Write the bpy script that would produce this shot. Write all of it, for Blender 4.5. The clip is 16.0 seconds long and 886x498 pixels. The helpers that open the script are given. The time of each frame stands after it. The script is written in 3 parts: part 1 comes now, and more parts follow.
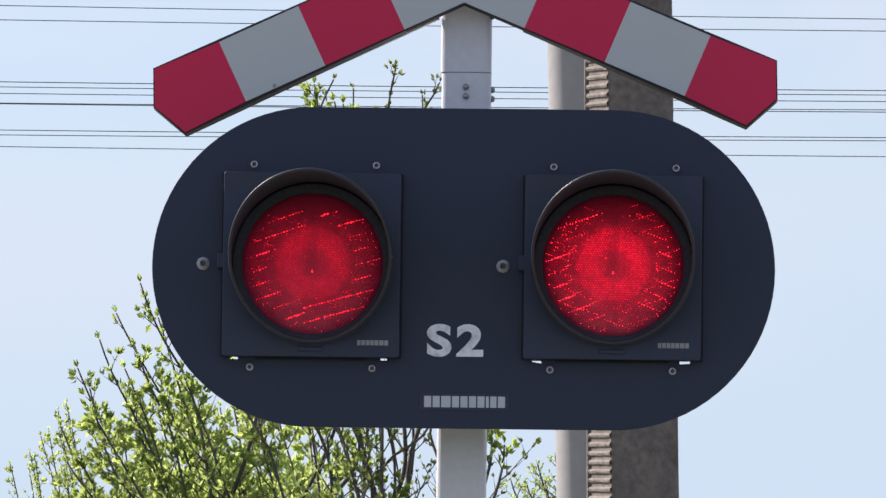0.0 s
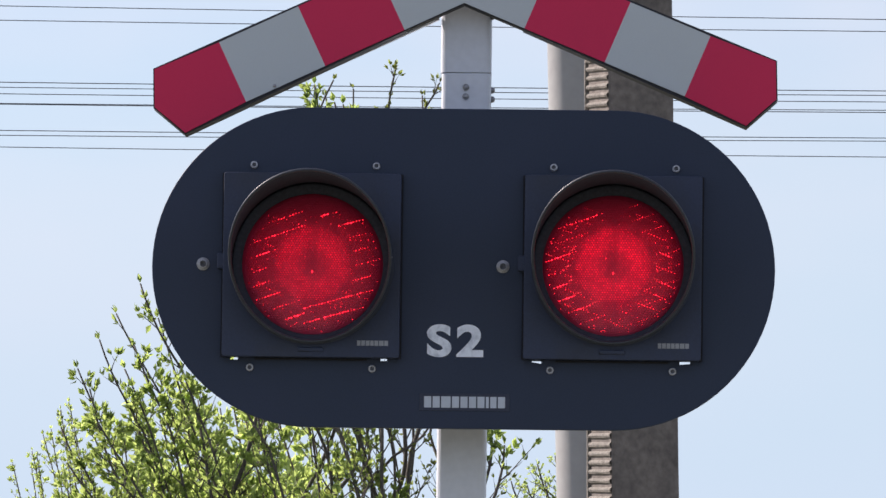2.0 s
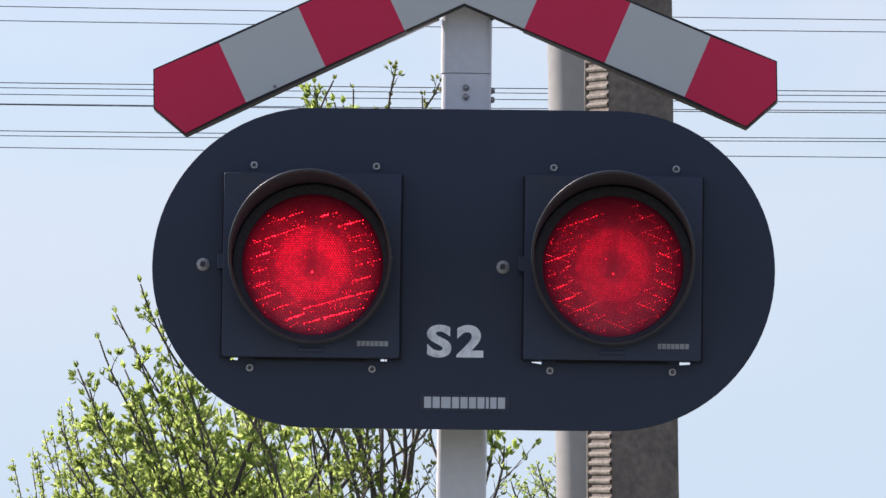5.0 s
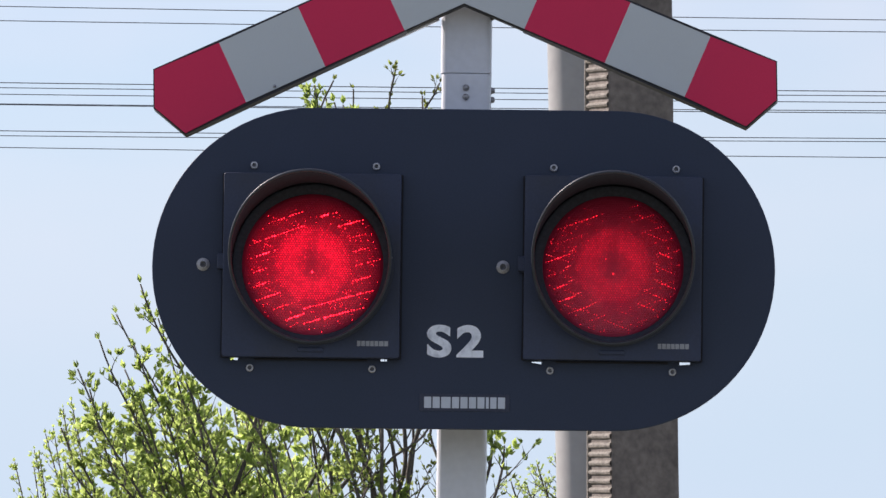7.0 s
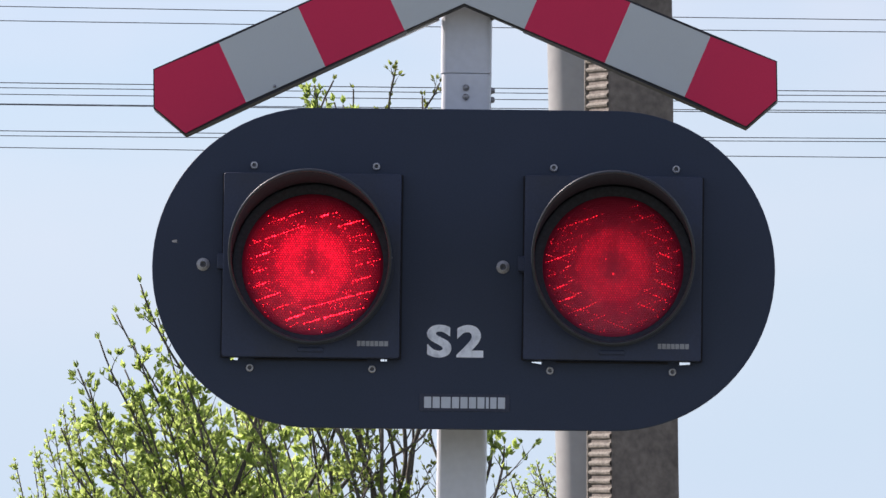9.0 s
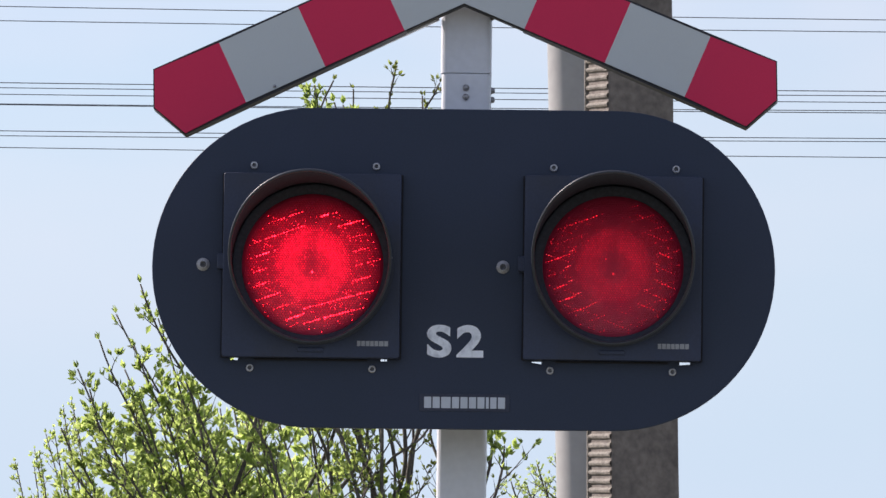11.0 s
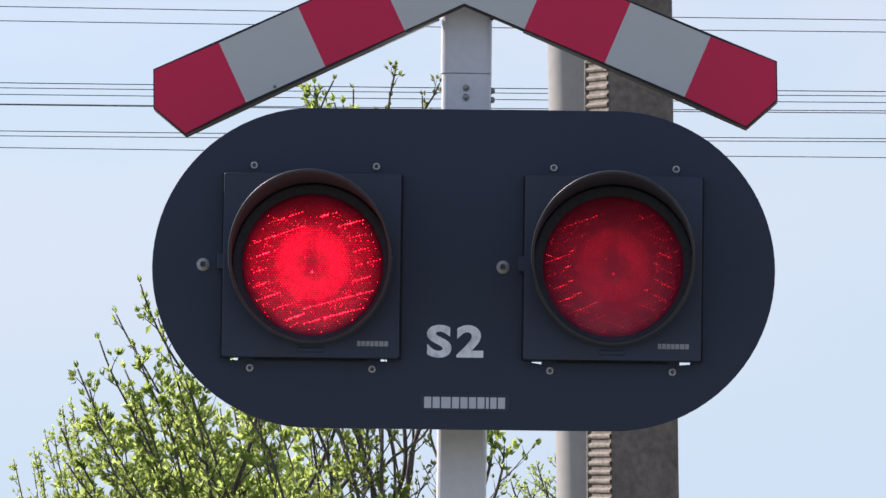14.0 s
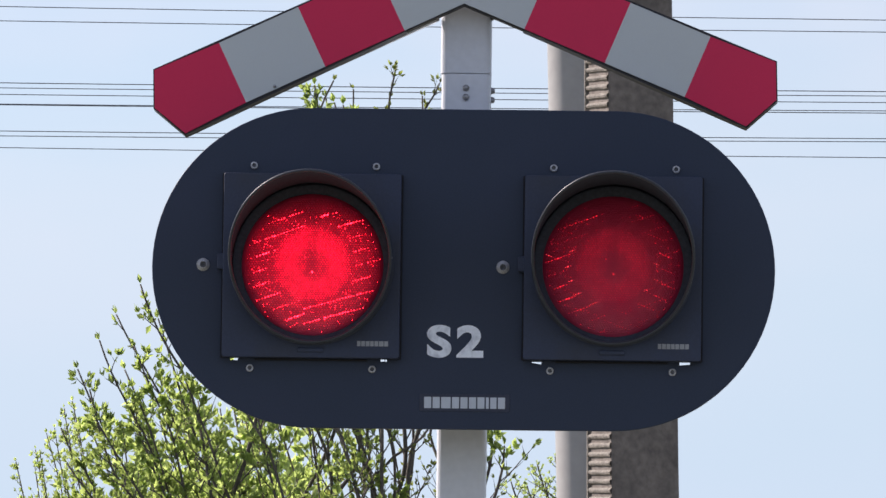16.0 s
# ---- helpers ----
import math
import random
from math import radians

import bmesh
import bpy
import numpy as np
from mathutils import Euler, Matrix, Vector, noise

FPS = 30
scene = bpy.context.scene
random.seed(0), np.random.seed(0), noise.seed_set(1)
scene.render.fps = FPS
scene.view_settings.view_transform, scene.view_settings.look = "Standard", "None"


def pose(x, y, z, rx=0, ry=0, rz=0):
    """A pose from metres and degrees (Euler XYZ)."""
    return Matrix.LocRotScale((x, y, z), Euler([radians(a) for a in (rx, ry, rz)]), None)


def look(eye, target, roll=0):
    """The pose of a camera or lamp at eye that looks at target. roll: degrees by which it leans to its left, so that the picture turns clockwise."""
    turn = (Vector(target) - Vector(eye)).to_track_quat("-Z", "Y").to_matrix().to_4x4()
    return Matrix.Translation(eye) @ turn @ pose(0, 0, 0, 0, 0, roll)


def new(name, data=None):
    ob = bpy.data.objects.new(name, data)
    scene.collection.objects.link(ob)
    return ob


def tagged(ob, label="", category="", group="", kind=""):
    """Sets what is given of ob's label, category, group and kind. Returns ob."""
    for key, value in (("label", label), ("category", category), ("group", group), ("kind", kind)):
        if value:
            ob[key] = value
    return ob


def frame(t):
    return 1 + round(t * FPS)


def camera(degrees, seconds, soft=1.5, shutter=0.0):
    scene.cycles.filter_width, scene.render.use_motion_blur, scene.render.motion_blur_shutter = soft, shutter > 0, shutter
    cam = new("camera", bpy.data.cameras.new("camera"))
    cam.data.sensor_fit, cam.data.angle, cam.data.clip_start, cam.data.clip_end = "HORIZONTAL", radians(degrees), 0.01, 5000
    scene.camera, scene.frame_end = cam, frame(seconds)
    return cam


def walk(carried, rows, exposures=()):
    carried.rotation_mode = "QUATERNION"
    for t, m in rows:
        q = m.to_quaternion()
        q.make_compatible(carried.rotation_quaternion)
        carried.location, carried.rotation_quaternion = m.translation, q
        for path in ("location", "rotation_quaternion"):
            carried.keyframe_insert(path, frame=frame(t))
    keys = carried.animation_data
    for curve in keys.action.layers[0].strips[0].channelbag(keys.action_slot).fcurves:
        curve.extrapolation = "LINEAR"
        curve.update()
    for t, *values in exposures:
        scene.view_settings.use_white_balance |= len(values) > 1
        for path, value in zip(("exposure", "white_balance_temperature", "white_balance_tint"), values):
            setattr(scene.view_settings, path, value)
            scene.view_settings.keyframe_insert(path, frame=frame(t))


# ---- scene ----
# ---------------------------------------------------------------- camera
cam = camera(6.034, 16.0, soft=1.45)
EYE, AIM = (0.27, -16.0, 1.5), (-0.0389, 0.0, 2.9873)
# the tripod head settles by a hair during the first seconds
settle = ((0.0, -0.0016), (1.5, -0.0014), (2.5, -0.0003), (4.0, 0.0), (9.0, 0.0), (16.0, 0.0003))
walk(cam, [(t, look(EYE, (AIM[0], AIM[1], AIM[2] + dz))) for t, dz in settle], exposures=[(0.0, 0.65, 6500, 20), (16.0, 0.65, 6500, 20)])

# ---------------------------------------------------------------- world and sun
SUN_TURN, SUN_RISE = radians(-65), radians(37)
world = bpy.data.worlds.new("sky")
scene.world = world
world.use_nodes = True
wn = world.node_tree
sky = wn.nodes.new("ShaderNodeTexSky")
sky.sky_type = "NISHITA"
sky.sun_disc = False
sky.sun_elevation, sky.sun_rotation = SUN_RISE, SUN_TURN
sky.air_density, sky.dust_density, sky.ozone_density = 1.0, 0.7, 2.5
# thin high veil of cloud, in broad soft drifts
away = wn.nodes.new("ShaderNodeTexCoord")
flat = wn.nodes.new("ShaderNodeMapping")
flat.inputs["Scale"].default_value = (9.0, 9.0, 26.0)
wn.links.new(away.outputs["Generated"], flat.inputs["Vector"])
drift = wn.nodes.new("ShaderNodeTexNoise")
drift.inputs["Scale"].default_value, drift.inputs["Detail"].default_value = 1.6, 3
wn.links.new(flat.outputs["Vector"], drift.inputs["Vector"])
amount = wn.nodes.new("ShaderNodeMapRange")
amount.inputs["From Min"].default_value, amount.inputs["From Max"].default_value = 0.35, 0.7
amount.inputs["To Min"].default_value, amount.inputs["To Max"].default_value = 0.13, 0.57
wn.links.new(drift.outputs["Fac"], amount.inputs["Value"])
veil = wn.nodes.new("ShaderNodeMix")
veil.data_type = "RGBA"
veil.inputs["B"].default_value = (5.9, 6.1, 6.35, 1)
wn.links.new(amount.outputs["Result"], veil.inputs["Factor"])
wn.links.new(sky.outputs["Color"], veil.inputs["A"])
# pale blue haze that thickens towards the horizon all round
height = wn.nodes.new("ShaderNodeSeparateXYZ")
wn.links.new(away.outputs["Generated"], height.inputs["Vector"])
thick = wn.nodes.new("ShaderNodeMapRange")
thick.interpolation_type = "SMOOTHSTEP"
thick.inputs["From Min"].default_value, thick.inputs["From Max"].default_value = 0.060, 0.125
thick.inputs["To Min"].default_value, thick.inputs["To Max"].default_value = 0.80, 0.0
wn.links.new(height.outputs["Z"], thick.inputs["Value"])
haze = wn.nodes.new("ShaderNodeMix")
haze.data_type = "RGBA"
haze.inputs["B"].default_value = (4.0, 5.2, 6.2, 1)
wn.links.new(thick.outputs["Result"], haze.inputs["Factor"])
wn.links.new(veil.outputs["Result"], haze.inputs["A"])
wn.links.new(haze.outputs["Result"], wn.nodes["Background"].inputs["Color"])
wn.nodes["Background"].inputs["Strength"].default_value = 0.092

lamp = bpy.data.lights.new("sun", "SUN")
lamp.energy, lamp.angle, lamp.color = 5.0, radians(0.5), (1.0, 0.93, 0.82)
sun = new("sun", lamp)
to_sun = Vector((math.cos(SUN_RISE) * math.sin(SUN_TURN), math.cos(SUN_RISE) * math.cos(SUN_TURN), math.sin(SUN_RISE)))
sun.matrix_world = look(to_sun * 60, (0, 0, 0))


# ---------------------------------------------------------------- materials
def material(name, colour, rough=0.5, metal=0.0, grain=40.0, vary=0.12, bump=0.0, bump_scale=200.0,
             stain=None, stain_scale=4.0, stain_amount=0.4, specular=0.5):
    """Principled surface whose colour varies with fine grain and with broad stains."""
    m = bpy.data.materials.new(name)
    m.use_nodes = True
    n, l = m.node_tree.nodes, m.node_tree.links
    p = n["Principled BSDF"]
    p.inputs["Roughness"].default_value, p.inputs["Metallic"].default_value = rough, metal
    p.inputs["Specular IOR Level"].default_value = specular
    at = n.new("ShaderNodeTexCoord")
    fine = n.new("ShaderNodeTexNoise")
    fine.inputs["Scale"].default_value, fine.inputs["Detail"].default_value = grain, 6
    l.new(at.outputs["Object"], fine.inputs["Vector"])
    ramp = n.new("ShaderNodeMapRange")
    ramp.inputs["To Min"].default_value, ramp.inputs["To Max"].default_value = 1 - vary, 1 + vary
    ramp.inputs["From Min"].default_value, ramp.inputs["From Max"].default_value = 0.3, 0.7
    l.new(fine.outputs["Fac"], ramp.inputs["Value"])
    base = n.new("ShaderNodeMix")
    base.data_type = "RGBA"
    base.inputs["A"].default_value = (*colour, 1)
    base.inputs["B"].default_value = (*(stain or colour), 1)
    broad = n.new("ShaderNodeTexNoise")
    broad.inputs["Scale"].default_value, broad.inputs["Detail"].default_value = stain_scale, 5
    l.new(at.outputs["Object"], broad.inputs["Vector"])
    cut = n.new("ShaderNodeMapRange")
    cut.inputs["From Min"].default_value, cut.inputs["From Max"].default_value = 0.45, 0.7
    cut.inputs["To Max"].default_value = stain_amount
    l.new(broad.outputs["Fac"], cut.inputs["Value"])
    l.new(cut.outputs["Result"], base.inputs["Factor"])
    times = n.new("ShaderNodeVectorMath")
    times.operation = "SCALE"
    l.new(base.outputs["Result"], times.inputs[0])
    l.new(ramp.outputs["Result"], times.inputs["Scale"])
    l.new(times.outputs["Vector"], p.inputs["Base Color"])
    if bump:
        relief = n.new("ShaderNodeTexNoise")
        relief.inputs["Scale"].default_value, relief.inputs["Detail"].default_value = bump_scale, 4
        l.new(at.outputs["Object"], relief.inputs["Vector"])
        b = n.new("ShaderNodeBump")
        b.inputs["Strength"].default_value, b.inputs["Distance"].default_value = bump, 0.004
        l.new(relief.outputs["Fac"], b.inputs["Height"])
        l.new(b.outputs["Normal"], p.inputs["Normal"])
    return m


BOARD = material("dark blue black paint", (0.0200, 0.0310, 0.060), 0.5, specular=0.35, grain=300, vary=0.1, bump=0.05, bump_scale=700,
                 stain=(0.026, 0.035, 0.068), stain_scale=5, stain_amount=0.5)
DOOR = material("dark moulded plastic", (0.0245, 0.0345, 0.070), 0.46, specular=0.4, grain=250, vary=0.1, bump=0.06, bump_scale=900,
                stain=(0.03, 0.03, 0.033), stain_scale=8, stain_amount=0.5)
VISOR = material("black visor plastic", (0.057, 0.064, 0.086), 0.9, grain=120, vary=0.15, specular=0.03)
BEZEL = material("dull black bezel plastic", (0.054, 0.060, 0.080), 0.7, grain=150, vary=0.15, specular=0.12)
BLACK = material("flat black", (0.028, 0.028, 0.033), 0.9, vary=0.05, specular=0.1)
STEEL = material("zinc plated steel", (0.32, 0.32, 0.33), 0.35, 0.6, grain=400, vary=0.2)
SOCKET = material("shaded screw socket", (0.085, 0.088, 0.10), 0.7, grain=400, vary=0.3)
DULL = material("dull grey screw steel", (0.42, 0.42, 0.44), 0.5, 0.2, grain=400, vary=0.3)
POST = material("white painted post", (0.68, 0.70, 0.75), 0.45, grain=60, vary=0.04, bump=0.03, bump_scale=150,
                stain=(0.42, 0.41, 0.40), stain_scale=3, stain_amount=0.35)
SHEET_WHITE = material("greyish white sheeting", (0.50, 0.535, 0.545), 0.5, grain=700, vary=0.05, bump=0.02,
                       stain=(0.47, 0.49, 0.49), stain_scale=4, stain_amount=0.4)
SHEET_RED = material("crimson sheeting", (0.66, 0.027, 0.092), 0.55, specular=0.25, grain=700, vary=0.06, bump=0.02,
                     stain=(0.59, 0.028, 0.086), stain_scale=4, stain_amount=0.5)
LIP = material("scuffed dark grey moulded lip", (0.028, 0.033, 0.045), 0.42, grain=120, vary=0.2, specular=0.5)
RIM = material("dark grey sheet metal", (0.030, 0.030, 0.036), 0.6, vary=0.15, specular=0.3)
STENCIL = material("worn white stencil paint", (0.84, 0.88, 0.96), 0.6, grain=60, vary=0.08, stain=(0.16, 0.18, 0.24),
                   stain_scale=55, stain_amount=0.5)
PRINT = material("pale grey print", (0.50, 0.54, 0.60), 0.5, vary=0.06)
DOOR_PRINT = material("grey moulded letters", (0.30, 0.31, 0.33), 0.5, vary=0.1)
PLATE = material("navy plate", (0.014, 0.019, 0.045), 0.35, vary=0.08)
CONCRETE = material("weathered concrete", (0.168, 0.145, 0.128), 0.9, grain=45, vary=0.25, bump=0.5, bump_scale=90,
                    stain=(0.105, 0.092, 0.083), stain_scale=7, stain_amount=0.8)
RIBBED = material("rough ribbed concrete", (0.215, 0.195, 0.170), 0.9, grain=90, vary=0.3, bump=0.8, bump_scale=160,
                  stain=(0.15, 0.135, 0.12), stain_scale=14, stain_amount=0.6)
MAST = material("pale grey painted mast", (0.32, 0.318, 0.312), 0.55, grain=30, vary=0.05, bump=0.05, bump_scale=60,
                stain=(0.285, 0.285, 0.283), stain_scale=4, stain_amount=0.5)
WIRE = material("dark line wire", (0.10, 0.10, 0.11), 0.5, 0.4)
BARK = material("dark brown bark", (0.078, 0.068, 0.060), 0.9, grain=120, vary=0.35, bump=0.6, bump_scale=150,
                stain=(0.13, 0.118, 0.10), stain_scale=12, stain_amount=0.6)
TWIG = material("grey brown twig bark", (0.13, 0.10, 0.075), 0.85, grain=150, vary=0.3)
GRASS = material("thin grass on grey gravel", (0.125, 0.130, 0.085), 0.95, grain=6, vary=0.3, bump=0.6, bump_scale=30,
                 stain=(0.165, 0.162, 0.158), stain_scale=0.4, stain_amount=0.9)
CHITIN = material("dark insect shell", (0.03, 0.03, 0.03), 0.4)


def leaf_material(name, colour, young):
    """Thin leaf: light from behind shines through; each leaf has its own tint."""
    m = bpy.data.materials.new(name)
    m.use_nodes = True
    n, l = m.node_tree.nodes, m.node_tree.links
    p = n["Principled BSDF"]
    geo = n.new("ShaderNodeNewGeometry")
    tint = n.new("ShaderNodeMix")
    tint.data_type = "RGBA"
    tint.inputs["A"].default_value, tint.inputs["B"].default_value = (*colour, 1), (*young, 1)
    l.new(geo.outputs["Random Per Island"], tint.inputs["Factor"])
    l.new(tint.outputs["Result"], p.inputs["Base Color"])
    p.inputs["Roughness"].default_value = 0.45
    thin = n.new("ShaderNodeBsdfTranslucent")
    bright = n.new("ShaderNodeVectorMath")
    bright.operation = "MULTIPLY"
    bright.inputs[1].default_value = (2.4, 2.35, 1.5)
    l.new(tint.outputs["Result"], bright.inputs[0])
    l.new(bright.outputs["Vector"], thin.inputs["Color"])
    mix = n.new("ShaderNodeMixShader")
    mix.inputs["Fac"].default_value = 0.78
    l.new(p.outputs["BSDF"], mix.inputs[1])
    l.new(thin.outputs["BSDF"], mix.inputs[2])
    l.new(mix.outputs["Shader"], n["Material Output"].inputs["Surface"])
    return m


LEAF = leaf_material("fresh spring leaf", (0.095, 0.130, 0.052), (0.215, 0.272, 0.118))
LEAF_BUD = leaf_material("opening brown green bud", (0.048, 0.056, 0.028), (0.15, 0.18, 0.066))
# distance haze is mixed into this paler, greyer leaf colour
LEAF_DULL = leaf_material("hazed pale green leaf", (0.160, 0.205, 0.095), (0.29, 0.35, 0.18))


LENS_R = 0.1365    # radius of a lens
TRAVEL = 0.004    # made-up travel: the lens is set this far forward at full glow


def burning(m):
    """How brightly the lamp burns, 0 to 1, read from how far forward the lens is set."""
    n, l = m.node_tree.nodes, m.node_tree.links
    info, apart, share = n.new("ShaderNodeObjectInfo"), n.new("ShaderNodeSeparateXYZ"), n.new("ShaderNodeMapRange")
    l.new(info.outputs["Location"], apart.inputs["Vector"])
    share.inputs["From Min"].default_value, share.inputs["From Max"].default_value = 0.0, -TRAVEL
    l.new(apart.outputs["Y"], share.inputs["Value"])
    return share.outputs["Result"]


def product(m, *values):
    """Nodes that multiply numbers and sockets together."""
    n, l = m.node_tree.nodes, m.node_tree.links
    out = values[0]
    for v in values[1:]:
        node = n.new("ShaderNodeMath")
        node.operation = "MULTIPLY"
        l.new(out, node.inputs[0])
        if isinstance(v, (int, float)):
            node.inputs[1].default_value = v
        else:
            l.new(v, node.inputs[1])
        out = node.outputs["Value"]
    return out


def radial(m, stops):
    """Strength by distance from the lens's axis, softly clouded, with a dull upright seam down the middle."""
    n, l = m.node_tree.nodes, m.node_tree.links
    at, apart = n.new("ShaderNodeTexCoord"), n.new("ShaderNodeSeparateXYZ")
    l.new(at.outputs["Object"], apart.inputs["Vector"])
    flat, far = n.new("ShaderNodeCombineXYZ"), n.new("ShaderNodeVectorMath")
    l.new(apart.outputs["X"], flat.inputs["X"])
    l.new(apart.outputs["Z"], flat.inputs["Z"])
    far.operation = "LENGTH"
    l.new(flat.outputs["Vector"], far.inputs[0])
    fall = n.new("ShaderNodeValToRGB")
    fall.color_ramp.interpolation = "EASE"
    fall.color_ramp.elements[0].position, fall.color_ramp.elements[1].position = stops[0][0], stops[-1][0]
    for at_r, _ in stops[1:-1]:
        fall.color_ramp.elements.new(at_r)
    for el, (_, v) in zip(fall.color_ramp.elements, stops):
        el.color = (v, v, v, 1)
    l.new(product(m, far.outputs["Value"], 1 / LENS_R), fall.inputs["Fac"])
    across, seam = n.new("ShaderNodeMath"), n.new("ShaderNodeMapRange")
    across.operation = "ABSOLUTE"
    l.new(apart.outputs["X"], across.inputs[0])
    seam.interpolation_type = "SMOOTHSTEP"
    seam.inputs["From Min"].default_value, seam.inputs["From Max"].default_value = 0.0, 0.016
    seam.inputs["To Min"].default_value, seam.inputs["To Max"].default_value = 0.74, 1.0
    l.new(across.outputs["Value"], seam.inputs["Value"])
    cloud, soft = n.new("ShaderNodeTexNoise"), n.new("ShaderNodeMapRange")
    cloud.inputs["Scale"].default_value, cloud.inputs["Detail"].default_value = 30, 4
    l.new(at.outputs["Object"], cloud.inputs["Vector"])
    soft.inputs["From Min"].default_value, soft.inputs["From Max"].default_value = 0.3, 0.7
    soft.inputs["To Min"].default_value, soft.inputs["To Max"].default_value = 0.72, 1.22
    l.new(cloud.outputs["Fac"], soft.inputs["Value"])
    crown = n.new("ShaderNodeMapRange")   # the glow weakens towards the crown of the lens
    crown.interpolation_type = "SMOOTHSTEP"
    crown.inputs["From Min"].default_value, crown.inputs["From Max"].default_value = 0.045, 0.125
    crown.inputs["To Min"].default_value, crown.inputs["To Max"].default_value = 1.0, 0.25
    l.new(apart.outputs["Z"], crown.inputs["Value"])
    return product(m, fall.outputs["Color"], seam.outputs["Result"], soft.outputs["Result"], crown.outputs["Result"])


def dusty_red(m):
    """Red glass under splashed dust."""
    n, l = m.node_tree.nodes, m.node_tree.links
    at, apart = n.new("ShaderNodeTexCoord"), n.new("ShaderNodeSeparateXYZ")
    l.new(at.outputs["Object"], apart.inputs["Vector"])
    dust, cut = n.new("ShaderNodeTexNoise"), n.new("ShaderNodeMapRange")
    dust.inputs["Scale"].default_value, dust.inputs["Detail"].default_value = 14, 5
    l.new(at.outputs["Object"], dust.inputs["Vector"])
    cut.inputs["From Min"].default_value, cut.inputs["From Max"].default_value = 0.30, 0.75
    cut.inputs["To Max"].default_value = 0.48
    l.new(dust.outputs["Fac"], cut.inputs["Value"])
    low = n.new("ShaderNodeMapRange")   # splashed dust lies thickest on the lower part
    low.interpolation_type = "SMOOTHSTEP"
    low.inputs["From Min"].default_value, low.inputs["From Max"].default_value = -0.115, 0.02
    low.inputs["To Min"].default_value, low.inputs["To Max"].default_value = 1.6, 0.25
    l.new(apart.outputs["Z"], low.inputs["Value"])
    mix = n.new("ShaderNodeMix")
    mix.data_type = "RGBA"
    mix.inputs["A"].default_value, mix.inputs["B"].default_value = (0.370, 0.018, 0.060, 1), (0.40, 0.092, 0.130, 1)
    l.new(product(m, cut.outputs["Result"], low.outputs["Result"]), mix.inputs["Factor"])
    return mix.outputs["Result"]


def lens_material():
    """Red moulded glass with a dusty foot, glowing from the lamp behind it."""
    m = bpy.data.materials.new("red signal glass")
    m.use_nodes = True
    n, l = m.node_tree.nodes, m.node_tree.links
    p = n["Principled BSDF"]
    p.inputs["Roughness"].default_value = 0.42
    p.inputs["Specular IOR Level"].default_value = 0.2
    l.new(dusty_red(m), p.inputs["Base Color"])
    at = n.new("ShaderNodeTexCoord")
    cells, b = n.new("ShaderNodeTexVoronoi"), n.new("ShaderNodeBump")
    cells.inputs["Scale"].default_value = 260
    l.new(at.outputs["Object"], cells.inputs["Vector"])
    b.inputs["Strength"].default_value, b.inputs["Distance"].default_value = 0.12, 0.002
    l.new(cells.outputs["Distance"], b.inputs["Height"])
    l.new(b.outputs["Normal"], p.inputs["Normal"])
    p.inputs["Emission Color"].default_value = (1.0, 0.004, 0.021, 1)
    stops = ((0.0, 0.42), (0.15, 0.58), (0.28, 1.0), (0.42, 0.85), (0.56, 0.36), (0.80, 0.20), (0.93, 0.07), (1.0, 0.0))
    l.new(product(m, burning(m), radial(m, stops), 0.54), p.inputs["Emission Strength"])
    return m


def prism_material(name, colour, least, most, stops=None, steady=False):
    """Small glass prisms and beads that catch the lamp, each with a brightness of its own; steady ones always glow."""
    m = bpy.data.materials.new(name)
    m.use_nodes = True
    n, l = m.node_tree.nodes, m.node_tree.links
    p = n["Principled BSDF"]
    p.inputs["Roughness"].default_value = 0.42
    l.new(dusty_red(m), p.inputs["Base Color"])
    p.inputs["Specular IOR Level"].default_value = 0.2
    p.inputs["Emission Color"].default_value = (*colour, 1)
    geo, share = n.new("ShaderNodeNewGeometry"), n.new("ShaderNodeMapRange")
    share.inputs["To Min"].default_value, share.inputs["To Max"].default_value = least, most
    l.new(geo.outputs["Random Per Island"], share.inputs["Value"])
    out = share.outputs["Result"]
    if stops:
        out = product(m, out, radial(m, stops))
    l.new(out if steady else product(m, out, burning(m)), p.inputs["Emission Strength"])
    return m


LENS = lens_material()
SPARK = prism_material("lit prism", (1.0, 0.014, 0.031), 1.5, 10.0)
BEAD = prism_material("lit bead", (1.0, 0.005, 0.024), 0.7, 2.0, ((0.0, 0.50), (0.15, 0.62), (0.28, 1.0), (0.46, 0.95), (0.58, 0.36), (0.80, 0.24), (0.95, 0.06)))
# daylight glints, put in as a red glow that never goes out
EMBER = prism_material("prism with a steady painted glint", (1.0, 0.040, 0.055), 0.45, 1.3, steady=True)


# ---------------------------------------------------------------- mesh helpers
def mesh_of(bm, name, mat):
    me = bpy.data.meshes.new(name)
    bmesh.ops.recalc_face_normals(bm, faces=bm.faces)
    bm.to_mesh(me)
    bm.free()
    me.materials.append(mat)
    return me


def part(name, bm, mat, parent, label="", m=None):
    """One mesh object under a thing or under a part."""
    ob = new(name, bm if isinstance(bm, bpy.types.Mesh) else mesh_of(bm, name, mat))
    ob.parent = parent
    if m is not None:
        ob.matrix_basis = m
    return tagged(ob, label)


def thing(name, m, label, category, group="", kind=""):
    ob = new(name)
    ob.empty_display_size = 0.05
    ob.matrix_basis = m
    return tagged(ob, label, category, group, kind)


